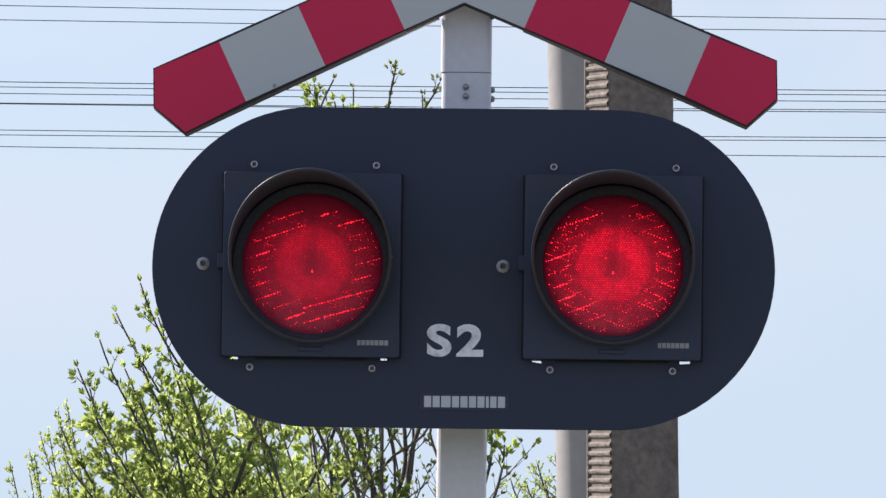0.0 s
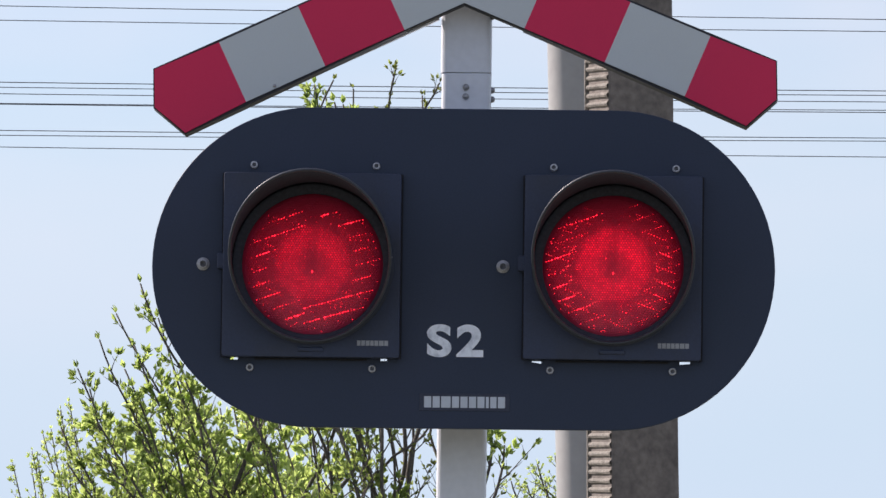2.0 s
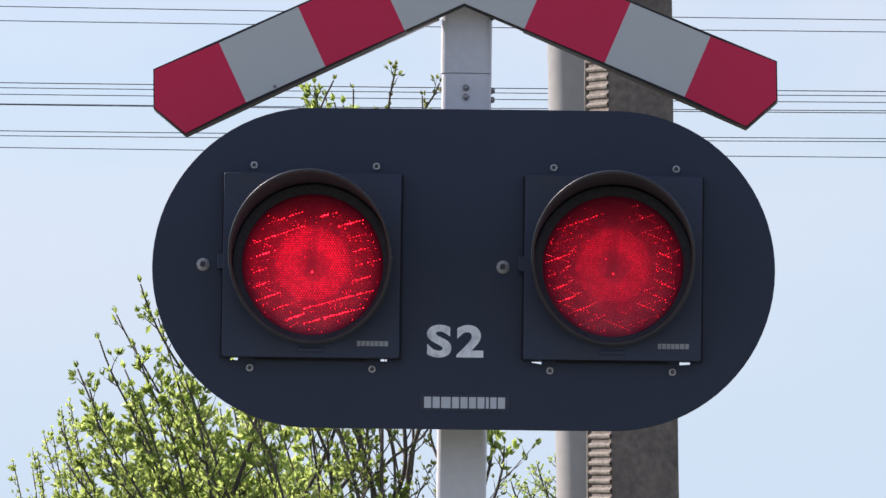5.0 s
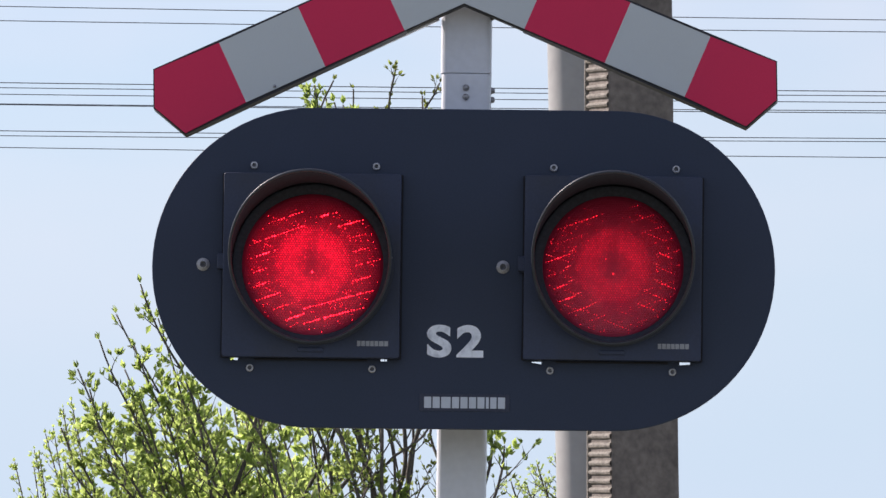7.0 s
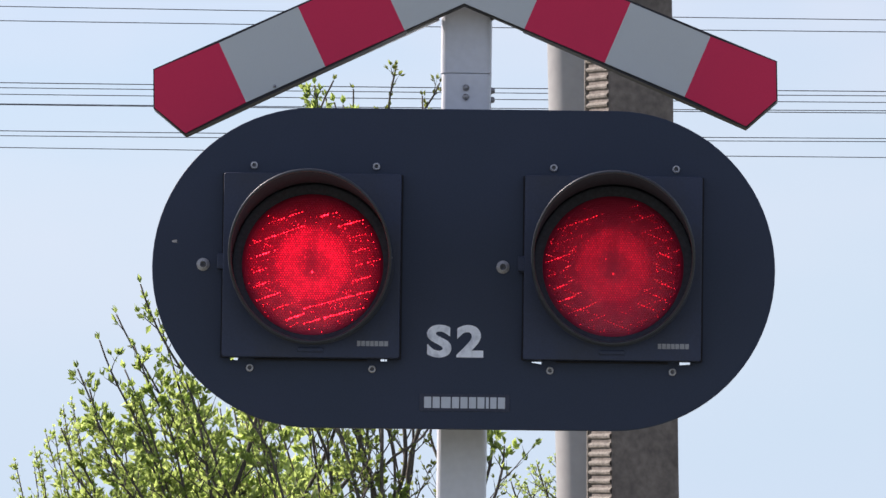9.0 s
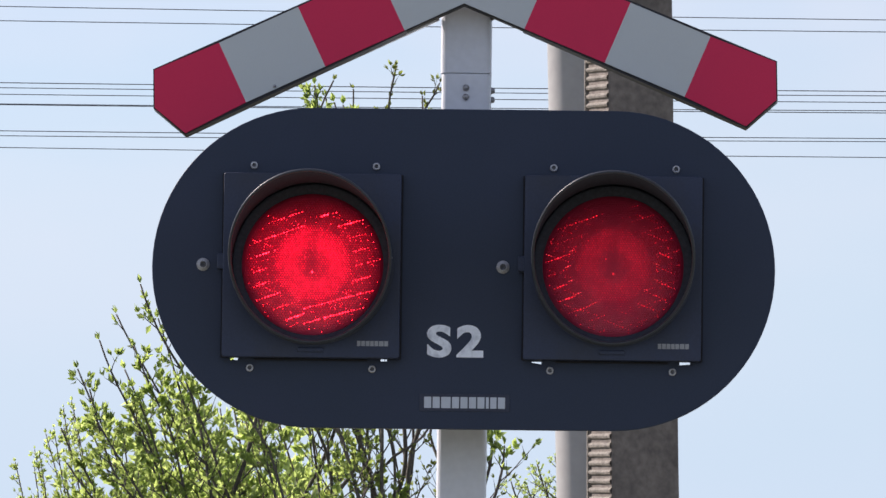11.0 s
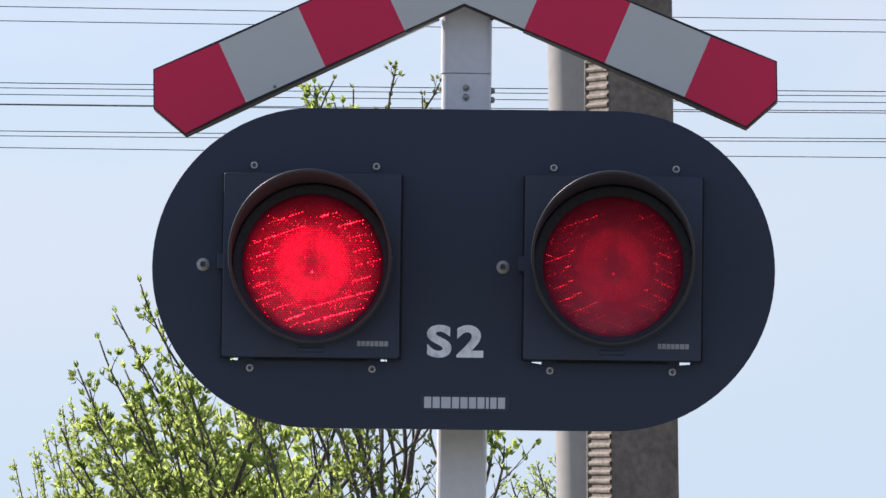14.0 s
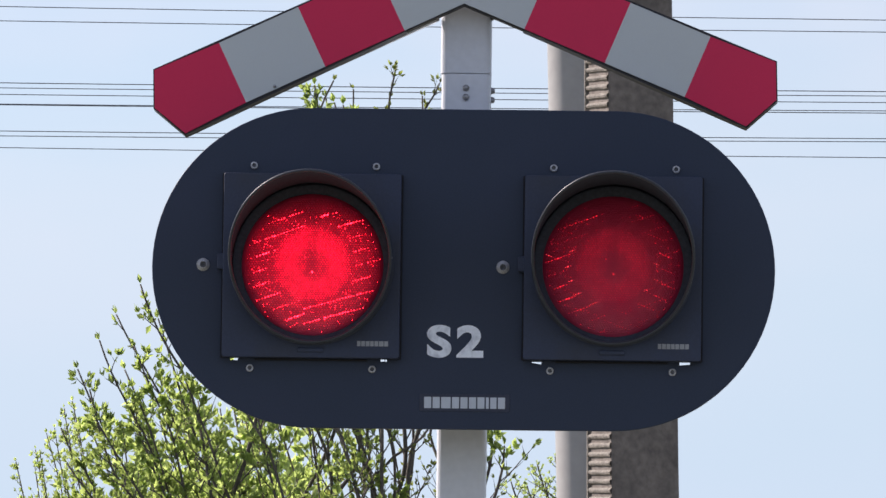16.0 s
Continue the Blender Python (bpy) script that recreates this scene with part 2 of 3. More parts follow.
def box(bm, size, centre, bevel=0.0, m=None):
    """A bevelled box inside bm."""
    out = bmesh.ops.create_cube(bm, size=1.0)["verts"]
    for v in out:
        v.co = Vector((v.co.x * size[0], v.co.y * size[1], v.co.z * size[2]))
    if bevel:
        edges = list({e for v in out for e in v.link_edges})
        faces = bmesh.ops.bevel(bm, geom=edges, offset=bevel, segments=2, affect="EDGES", profile=0.5)["faces"]
        out = list({v for v in bm.verts if v.is_valid and v.index == -1} | {v for f in faces for v in f.verts} | {v for v in out if v.is_valid})
    for v in out:
        v.co = (m @ v.co if m else v.co) + Vector(centre)
    return out


def block(size, centre=(0, 0, 0), bevel=0.0):
    bm = bmesh.new()
    box(bm, size, centre, bevel)
    return bm


def sheet(name, outlines, front, back, mat, bevel=0.0):
    """A plate in the xz plane cut from closed outlines, the first the rim and the rest holes."""
    cu = bpy.data.curves.new(name, "CURVE")
    cu.dimensions, cu.fill_mode = "2D", "BOTH"
    cu.extrude, cu.bevel_depth, cu.bevel_resolution = (back - front) / 2 - bevel, bevel, 2
    cu.offset = -bevel
    for pts in outlines:
        sp = cu.splines.new("POLY")
        sp.points.add(len(pts) - 1)
        for q, (x, z) in zip(sp.points, pts):
            q.co = (x, z, 0, 1)
        sp.use_cyclic_u = True
    ob = new(name, cu)
    bpy.context.view_layer.update()
    me = bpy.data.meshes.new_from_object(ob.evaluated_get(bpy.context.evaluated_depsgraph_get()))
    bpy.data.objects.remove(ob)
    bpy.data.curves.remove(cu)
    me.transform(Matrix.Translation((0, (front + back) / 2, 0)) @ Matrix.Rotation(radians(90), 4, "X"))
    me.name = name
    me.materials.clear()
    me.materials.append(mat)
    return me


def ring(r, n=72, cx=0.0, cz=0.0):
    return [(cx + r * math.cos(a * 2 * math.pi / n), cz + r * math.sin(a * 2 * math.pi / n)) for a in range(n)]


def lathe(profile, n=48):
    """Turns (radius, y) pairs about the y axis."""
    bm = bmesh.new()
    rows = []
    for r, y in profile:
        if r < 1e-6:
            rows.append([bm.verts.new((0, y, 0))] * n)
        else:
            rows.append([bm.verts.new((r * math.cos(2 * math.pi * i / n), y, r * math.sin(2 * math.pi * i / n))) for i in range(n)])
    for a, b in zip(rows, rows[1:]):
        for i in range(n):
            q = [a[i], a[(i + 1) % n], b[(i + 1) % n], b[i]]
            q = [v for k, v in enumerate(q) if v not in q[:k]]
            if len(q) > 2:
                bm.faces.new(q)
    for f in bm.faces:
        f.smooth = True
    return bm


def lettering(text, size, bold, depth, mat):
    """Built-in font as a thin mesh facing -y, centred."""
    cu = bpy.data.curves.new("lettering", "FONT")
    cu.body, cu.size, cu.offset, cu.extrude = text, size, bold, depth
    cu.align_x, cu.align_y, cu.space_character = "CENTER", "CENTER", 1.20
    ob = new("lettering", cu)
    bpy.context.view_layer.update()
    me = bpy.data.meshes.new_from_object(ob.evaluated_get(bpy.context.evaluated_depsgraph_get()))
    bpy.data.objects.remove(ob)
    bpy.data.curves.remove(cu)
    me.transform(Matrix.Rotation(radians(90), 4, "X"))
    me.materials.clear()
    me.materials.append(mat)
    return me


# ---------------------------------------------------------------- ground
def ground():
    bm = bmesh.new()
    bmesh.ops.create_grid(bm, x_segments=60, y_segments=60, size=2500)
    for v in bm.verts:
        d = math.hypot(v.co.x, v.co.y)
        v.co.z = min(1.0, d / 400) * 1.2 * noise.noise(v.co * 0.004)
        if d < 150:
            v.co.z = 0.0
    ob = new("ground", mesh_of(bm, "ground", GRASS))
    tagged(ob, "thin spring grass on grey gravel beside the crossing", "ground", kind="structure")


ground()


# ---------------------------------------------------------------- crossing signal
SIGNAL = Matrix.Translation((0, 0, 2.95)) @ Matrix.Rotation(radians(0.75), 4, "Y")


def post_tube(z0, z1, w):
    """Square tube with rounded corners and a hollow end."""
    r, pts = 0.012, []
    for k, (sx, sy) in enumerate(((1, 1), (-1, 1), (-1, -1), (1, -1))):
        for i in range(5):
            a = math.pi / 2 * (k + i / 4)
            pts.append((sx * (w / 2 - r) + r * math.cos(a), sy * (w / 2 - r) + r * math.sin(a)))
    bm = bmesh.new()
    rows = [[bm.verts.new((x * s, y * s, z)) for x, y in pts] for z, s in ((z0, 1), (z1 - 0.003, 1), (z1, 0.97))]
    for a, b in zip(rows, rows[1:]):
        for i in range(len(pts)):
            bm.faces.new((a[i], a[(i + 1) % len(pts)], b[(i + 1) % len(pts)], b[i]))
    bm.faces.new(rows[0])
    bm.faces.new(rows[-1])
    return bm


def screw(r, proud):
    """Pan-head screw with a recessed socket, facing -y."""
    return lathe([(r, 0), (r, -proud * 0.6), (r * 0.85, -proud), (r * 0.55, -proud), (r * 0.48, -proud * 0.5), (0, -proud * 0.6)], 20)


def washer_screw(r, proud):
    return lathe([(r, 0), (r, -0.002), (r * 0.72, -0.0025), (r * 0.70, -proud), (r * 0.5, -proud * 1.2), (r * 0.3, -proud * 1.2), (r * 0.28, -proud * 0.7), (0, -proud * 0.7)], 24)


def visor_mesh():
    """Cowl: a thin tube with its foot cut back, longest at the top."""
    n, r0, r1, wall = 96, 0.1560, 0.1530, 0.0025
    bm = bmesh.new()
    outer, inner = [], []
    for i in range(n):
        a = 2 * math.pi * i / n
        s = (1 + math.sin(a)) / 2
        depth = 0.026 + 0.235 * s ** 0.85
        o, q = [], []
        for k in range(7):
            y = -0.028 - depth * k / 6
            r = r0 + (r1 - r0) * k / 6
            o.append(bm.verts.new((r * math.cos(a), y, r * math.sin(a))))
            q.append(bm.verts.new(((r - wall) * math.cos(a), y, (r - wall) * math.sin(a))))
        outer.append(o)
        inner.append(q)
    for i in range(n):
        j = (i + 1) % n
        for k in range(6):
            bm.faces.new((outer[i][k], outer[j][k], outer[j][k + 1], outer[i][k + 1]))
            bm.faces.new((inner[i][k + 1], inner[j][k + 1], inner[j][k], inner[i][k]))
        bm.faces.new((outer[i][6], outer[j][6], inner[j][6], inner[i][6]))
    for f in bm.faces:
        f.smooth = True
    return bm


def dome(x, z):
    """How far forward the lens's face stands at a place on it."""
    return -0.027 - 0.018 * math.sqrt(max(0.0, 1 - (x * x + z * z) / LENS_R ** 2))


def facets(rng, mirrored):
    """Slanting rows of small bright prisms on both flanks of the reflector, with a fainter set crossing them."""
    vs, fs = [], []

    def prism(x, z, w, h, slope):
        k, y = len(vs), dome(x, z) - 0.0012
        vs.extend([(x - w, y, z - w * slope), (x, y, z - h), (x + w, y, z + w * slope), (x, y, z + h), (x, y - 0.0008, z)])
        fs.extend([(k, k + 1, k + 4), (k + 1, k + 2, k + 4), (k + 2, k + 3, k + 4), (k + 3, k, k + 4)])

    step, pitch = 0.0056, 0.0281
    for side in (-1, 1):
        slope = 0.35 if side < 0 else (-0.38 if mirrored else 0.28)
        lift = -0.0055 if side < 0 else 0.0030
        for row in range(-6, 7):
            strong = rng.uniform(0.65, 1.10) * (0.62 if abs(row) > 2 and mirrored else 1.0)
            near, far = rng.uniform(0.50, 0.66) * LENS_R, rng.uniform(0.84, 0.95) * LENS_R
            for i in range(25):
                x = side * (0.016 - (0.03 if row < -2 and side > 0 else 0.0) + i * step) + rng.uniform(-0.0006, 0.0006)
                z = lift + row * pitch + slope * x + rng.uniform(-0.0006, 0.0006)
                r = math.hypot(x, z)
                if not near < r < far or z > 0.100 or rng.random() < 0.06:
                    continue
                middle = 1 - abs((r - near) / (far - near) - 0.5)
                prism(x, z, strong * middle * rng.uniform(0.0022, 0.0034), strong * middle * rng.uniform(0.0014, 0.0019), slope)
            for i in range(20):
                x = side * (0.030 + i * step * 0.9)
                z = lift + (row + 0.5) * pitch - slope * x * 0.9
                if 0.60 * LENS_R < math.hypot(x, z) < 0.93 * LENS_R and rng.random() < (0.75 if mirrored else 0.4):
                    prism(x, z, rng.uniform(0.0005, 0.0012), rng.uniform(0.0004, 0.0008), -slope)
    prism(0.0, -0.0155, 0.0018, 0.0036, 0.0)
    prism(-0.014, 0.013, 0.0012, 0.0014, 0.0)
    for _ in range(190):
        a, q = rng.uniform(0, 2 * math.pi), rng.uniform(0.50, 0.96) * LENS_R
        w = rng.uniform(0.0003, 0.0008)
        if q * math.sin(a) < 0.095:
            prism(q * math.cos(a), q * math.sin(a), w, w, 0.0)
    me = bpy.data.meshes.new("facets")
    me.from_pydata(vs, [], fs)
    me.materials.append(SPARK)
    return me


def embers(rng):
    """The few prisms whose daylight glint is put in as a steady glow, in short slanting rows on both flanks."""
    vs, fs = [], []
    rows = ((-0.123, 0.0195, -0.35, 3), (-0.078, 0.0285, 0.35, 3), (-0.086, -0.002, 0.3, 3), (-0.079, -0.029, 0.3, 3), (-0.068, -0.054, 0.3, 4),
            (-0.035, -0.0715, 0.35, 4), (0.002, -0.0156, 0.0, 1), (0.0825, 0.0047, -0.3, 3), (0.082, -0.0254, -0.3, 2), (0.0625, -0.045, -0.2, 2))
    for x0, z0, slope, count in rows:
        for i in range(count):
            x = x0 + (i - (count - 1) / 2) * 0.0046
            z = z0 + slope * (x - x0)
            w = rng.uniform(0.0008, 0.0013) + (0.0009 if i == count // 2 else 0.0)
            k, y = len(vs), dome(x, z) - 0.0016
            vs += [(x - w, y, z - w * slope), (x, y, z - w * 0.7), (x + w, y, z + w * slope), (x, y, z + w * 0.7), (x, y - 0.0006, z)]
            fs += [(k, k + 1, k + 4), (k + 1, k + 2, k + 4), (k + 2, k + 3, k + 4), (k + 3, k, k + 4)]
    me = bpy.data.meshes.new("embers")
    me.from_pydata(vs, [], fs)
    me.materials.append(EMBER)
    return me


def beads():
    """Honeycomb of small raised hexagonal beads that covers the lens."""
    vs, fs = [], []
    step, rr = 0.0050, 0.0017
    rows = int(LENS_R / (step * 0.866)) + 1
    for j in range(-rows, rows + 1):
        for i in range(-30, 31):
            x, z = (i + 0.5 * (j % 2)) * step, j * step * 0.866
            if math.hypot(x, z) > LENS_R * 0.95:
                continue
            k, y = len(vs), dome(x, z) - 0.0002
            vs += [(x + rr * math.cos(a * math.pi / 3), y, z + rr * math.sin(a * math.pi / 3)) for a in range(6)] + [(x, y - 0.0008, z)]
            fs += [(k + a, k + (a + 1) % 6, k + 6) for a in range(6)]
    me = bpy.data.meshes.new("beads")
    me.from_pydata(vs, [], fs)
    me.materials.append(BEAD)
    return me


def lip_mesh():
    """Rounded bead along the visor's front edge."""
    bm, n, rows = bmesh.new(), 96, []
    for i in range(n):
        a = 2 * math.pi * i / n
        depth = 0.026 + 0.235 * ((1 + math.sin(a)) / 2) ** 0.85
        rows.append([bm.verts.new(((0.1522 + 0.0030 * math.cos(q)) * math.cos(a), -0.028 - depth - 0.0030 * math.sin(q), (0.1522 + 0.0030 * math.cos(q)) * math.sin(a)))
                     for q in [math.pi * k / 4 for k in range(8)]])
    for i in range(n):
        p, q = rows[i], rows[(i + 1) % n]
        for k in range(8):
            bm.faces.new((p[k], p[(k + 1) % 8], q[(k + 1) % 8], q[k])).smooth = True
    return bm


BEADS_MESH = beads()
LIP_MESH = mesh_of(lip_mesh(), "visor_lip", LIP)
VISOR_MESH = mesh_of(visor_mesh(), "visor", VISOR)
SCREW_MESH = mesh_of(screw(0.0072, 0.005), "screw", DULL)
BIG_SCREW_MESH = mesh_of(washer_screw(0.0125, 0.006), "washer_screw", DULL)
BOLT_MESH = mesh_of(lathe([(0.0065, 0), (0.0065, -0.002), (0.006, -0.005), (0.0035, -0.0075), (0, -0.008)], 20), "bolt", STEEL)
# inner ring of each screw head is coloured dark for the recess's shade
for me, inner in ((SCREW_MESH, 0.0040), (BIG_SCREW_MESH, 0.0050)):
    me.materials.append(SOCKET)
    for poly in me.polygons:
        if 0.0012 < math.hypot(poly.center.x, poly.center.z) < inner:
            poly.material_index = 1
lenses = []


def lamp_unit(signal, x, z, door_dx, mirrored, seed, drop):
    rng = random.Random(seed)
    w, h, r = 0.339, 0.353, 0.005
    eye = pose(0, 0, -drop)   # the lens and its visor sit slightly low in the door
    rim = []
    for k, (sx, sz) in enumerate(((1, 1), (-1, 1), (-1, -1), (1, -1))):
        for i in range(5):
            a = math.pi / 2 * (k + i / 4)
            rim.append((sx * (w / 2 - r) + r * math.cos(a) + door_dx, sz * (h / 2 - r) + r * math.sin(a) - 0.0070))
    here = pose(x, 0, z)
    unit = part("lamp_unit", sheet("lamp_unit", [rim, ring(0.1395, 72, 0.0, -drop)], -0.031, -0.001, DOOR, 0.0015), None, signal,
                "square dark plastic lamp door holding a red lens", here)
    # black sheet behind the door stands in for the shade in its gap
    seam = [(door_dx + a * (w / 2 + 0.0034), -0.007 + b) for a, b in ((1, h / 2 + 0.001), (-1, h / 2 + 0.001), (-1, -h / 2), (1, -h / 2))]
    part("gasket", sheet("gasket", [seam, ring(0.1398, 72, 0.0, -drop)], -0.0060, -0.0015, BLACK), None, unit, "black sheet for the shaded gap round the door")
    # raised collar that carries the lens
    part("collar", lathe([(0.1535, -0.030), (0.1535, -0.043), (0.1515, -0.045), (0.1360, -0.0335), (0.1345, -0.031), (0.1345, -0.026)], 72),
         BEZEL, unit, "dark sloping lens collar", eye)
    part("visor", VISOR_MESH, None, unit, "long black cowl visor", pose(0, 0, 0.003 - drop))
    part("visor_lip", LIP_MESH, None, unit, "glossy rounded visor edge", pose(0, 0, 0.003 - drop))
    for sx in (-1, 1):
        part("visor_screw", BOLT_MESH, None, unit, "tiny bright visor screw", pose(sx * 0.1535, -0.150, 0.004 - drop, 0, 0, 0) @ Matrix.Diagonal((0.3, 0.3, 0.3, 1)))
    bowl = [(LENS_R * math.sin(a), dome(LENS_R * math.sin(a), 0)) for a in [math.pi / 2 * i / 18 for i in range(19)]]
    lens = part("lens", lathe(bowl[::-1], 72), LENS, unit, "moulded red glass lens, dusty at its foot", eye)
    tagged(part("honeycomb", BEADS_MESH, None, lens, "honeycomb of glowing red beads"), kind="stuff")
    tagged(part("prism_relief", facets(rng, mirrored), None, lens, "slanting rows of bright red prisms"), kind="stuff")
    if mirrored:
        tagged(part("daylit_glint", embers(rng), None, lens, "few red prisms with a steady painted glint"), kind="stuff")
    lenses.append(lens)
    part("lamp_bowl", lathe([(0.1390, -0.002), (0.1390, -0.028), (0.1365, -0.028), (0.1365, -0.004), (0, -0.004)], 48), BLACK, unit, "black bowl behind the lens", eye)
    # hinge on the edge of the door, and a latch at its foot
    part("hinge", block((0.016, 0.022, 0.030), (-w / 2 + door_dx - 0.004, -0.012, 0.0), 0.003), DOOR, unit)
    part("latch", block((0.050, 0.008, 0.009), (door_dx, -0.031, -0.169), 0.002), DOOR, unit)
    # black strip added for the dark of the gap under the door
    part("gap_strip", block((0.215, 0.006, 0.0035), (door_dx, -0.0035, -0.1855), 0.001), BLACK, unit)
    for sx in (-1, 1):
        for sz in (-1, 1):
            part("screw", SCREW_MESH, None, unit, "small grey steel screw", pose(sx * 0.117 + 0.0015 * sz, -0.001, sz * 0.1945 - 0.008))
    part("washer_screw", BIG_SCREW_MESH, None, unit, "larger screw on a washer", pose(-0.2105, -0.001, -0.005))
    at = -0.0295
    for bw in (0.0066, 0.0072, 0.0072, 0.0066, 0.0072, 0.0088, 0.0070):
        part("mark_bar", block((bw, 0.0012, 0.0098), (0.1165 + at + bw / 2, -0.0314, -0.1558)), DOOR_PRINT, unit, "small grey bar of the maker's mark")
        at += bw + 0.0014
    return unit


def crossing_signal():
    s = thing("crossing_signal", SIGNAL, "dark oval crossing signal with two red lamps on white post", "railway signal")
    # stadium board with slots that show daylight under the doors
    half, rad, outline = 0.2885, 0.3072, []
    for cx, a0 in ((half, -90), (-half, 90)):
        outline += [(cx + rad * math.cos(radians(a0 + 180 * i / 40)), -0.0012 + rad * math.sin(radians(a0 + 180 * i / 40))) for i in range(41)]
    slots = [[(a, b), (a + w, b + d), (a + w, b + hgt), (a, b + hgt)] for a, b, w, d, hgt in (
        (-0.4440, -0.1800, 0.0150, -0.0006, 0.0045), (-0.1560, -0.1800, 0.0120, 0.0, 0.0045),
        (0.1330, -0.1790, 0.0180, -0.0030, 0.0022), (0.4150, -0.1808, 0.0200, 0.0015, 0.0060))]
    board = part("backboard", sheet("backboard", [outline] + slots, 0.0, 0.012, BOARD, 0.0015), None, s,
                 "matt dark blue-black oval backing board")
    # stencilled signal number, and the maker's plate with plain bars
    text = lettering("S2", 0.0815, 0.0030, 0.0003, STENCIL)
    text.transform(Matrix.Diagonal((1.25, 1, 1, 1)))
    part("stencil_number", text, None, board, "worn white stencilled signal number", pose(-0.0140, -0.0006, -0.1434))
    plate = part("maker_plate", block((0.172, 0.0016, 0.033), (0.0055, -0.0006, -0.2575), 0.0004), PLATE, board, "small navy maker's plate")
    at = -0.0775
    for bw in (0.0135, 0.0135, 0.0180, 0.0135, 0.0135, 0.0135, 0.0135, 0.0055, 0.0120, 0.0135):
        part("mark_bar", block((bw, 0.001, 0.0215), (0.0060 + at + bw / 2, -0.0016, -0.2575)), PRINT, board, "pale bar of the maker's mark")
        at += bw + 0.0027
    part("rear_housing", block((1.02, 0.17, 0.29), (0, 0.0985, 0.006), 0.02), DOOR, s, "dark housing behind the board")
    lamp_unit(s, -0.2873, 0.0070, -0.0020, False, 3, 0.0060)
    lamp_unit(s, 0.2862, 0.0080, -0.0005, True, 8, 0.0040)
    y = 0.235
    part("post", post_tube(-2.95, 0.3965, 0.0955), POST, s, "white painted square steel post", pose(-0.0025, y, 0))
    part("post_head", post_tube(0.3975, 0.640, 0.0975), POST, s, "white upper post section", pose(-0.0035, y, 0))
    for z in (0.3505, 0.3685):
        part("bolt", BOLT_MESH, None, s, "domed steel bolt", pose(-0.0030, y - 0.0475, z))
        part("bolt", BOLT_MESH, None, s, "domed steel bolt", pose(0.0450, y, z, 0, 0, 90))
    for x in (-0.03, 0.03):
        part("bracket", block((0.02, 0.03, 0.30), (x, 0.190, 0), 0.003), DOOR, s)
    part("foot_plate", block((0.26, 0.26, 0.02), (0.0008, y, -2.942), 0.004), RIM, s, "dark steel foot plate")
    return s


crossing_signal()


# ---------------------------------------------------------------- crossbuck sign
def crossbuck():
    """A St Andrew's cross of two crossing banded boards with folded rims and cut ends."""
    s = thing("crossbuck_sign", Matrix.Translation((-0.0010, 0.125, 3.5452)) @ Matrix.Rotation(radians(-0.6), 4, "Y"),
              "red and white crossbuck with dark folded rims on the signal post", "road sign")
    slope, hw = radians(23.85), 0.0636
    c, n = math.cos(slope), math.sin(slope)
    tan = n / c
    edge = 0.600   # outer upright edge of each arm
    v = hw / c     # half width taken upright
    marks = (0.600, 0.4490, 0.2955, 0.1415)
    skew = hw * n  # a band's joint is square to the arm

    def arm(sx, sz):
        turn = Matrix.Diagonal((sx, 1, sz, 1))
        def strip(a, b, first):
            """A band of the arm between distances a < b along x, pointing down and out."""
            if first:
                low_x = edge - 0.0590
                low_z = -low_x * tan - v - 0.0065
                top_x, top_z = edge, low_z + 0.1240
                return [(b + skew, -(b + skew) * tan + v), (b - skew, -(b - skew) * tan - v), (low_x, low_z), (top_x, low_z + 0.0505), (top_x, top_z)]
            pts = [(a + skew, -(a + skew) * tan + v), (b + skew, -(b + skew) * tan + v), (b - skew, -(b - skew) * tan - v), (a - skew, -(a - skew) * tan - v)]
            return pts
        for k, mat in ((0, SHEET_RED), (1, SHEET_WHITE), (2, SHEET_RED)):
            pts = strip(marks[k + 1], marks[k], False) if k else strip(0, marks[1], True)
            me = sheet("panel", [pts], -0.0012, 0.002, mat)
            me.transform(turn)
            part("panel", me, None, s, "crimson reflective panel" if mat is SHEET_RED else "greyish white reflective panel")
        tip = strip(0, marks[1], True)
        body = [(marks[3] + skew, -(marks[3] + skew) * tan + v), (marks[3] - skew, -(marks[3] - skew) * tan - v), tip[2], tip[3], tip[4]]
        me = sheet("rim", [grow(body, 0.0025)], 0.0022, 0.055, RIM)
        me.transform(turn)
        part("rim", me, None, s, "dark folded rim")

    def grow(pts, d):
        """The outline moved outwards by d on every side."""
        turn = sum(a[0] * b[1] - b[0] * a[1] for a, b in zip(pts, pts[1:] + pts[:1]))
        sign, out = (1 if turn > 0 else -1), []
        for a, b, e in zip(pts[-1:] + pts[:-1], pts, pts[1:] + pts[:1]):
            u, w = (Vector(b) - Vector(a)).normalized(), (Vector(e) - Vector(b)).normalized()
            nu, nw = Vector((u.y, -u.x)) * sign, Vector((w.y, -w.x)) * sign
            p = Vector(b) + (nu + nw) * d / max(0.3, 1 + nu.dot(nw))
            out.append((p.x, p.y))
        return out

    for sx in (-1, 1):
        for sz in (-1, 1):
            arm(sx, sz)
    m3 = marks[3]
    mid = [(m3 + skew, -(m3 + skew) * tan + v), (m3 - skew, -(m3 - skew) * tan - v), (0, -v)]
    ring_pts = mid + [(-x, z) for x, z in mid[:2][::-1]] + [(-x, -z) for x, z in mid[:2]] + [(0, v)] + [(x, -z) for x, z in mid[:2][::-1]]
    # the two upper and two lower inner corners meet on the cross's own axes
    part("panel", sheet("panel", [ring_pts], -0.0012, 0.002, SHEET_WHITE), None, s, "greyish white reflective panel")
    part("rim", sheet("rim", [grow(ring_pts, 0.0024)], 0.0025, 0.034, RIM), None, s, "dark folded rim")
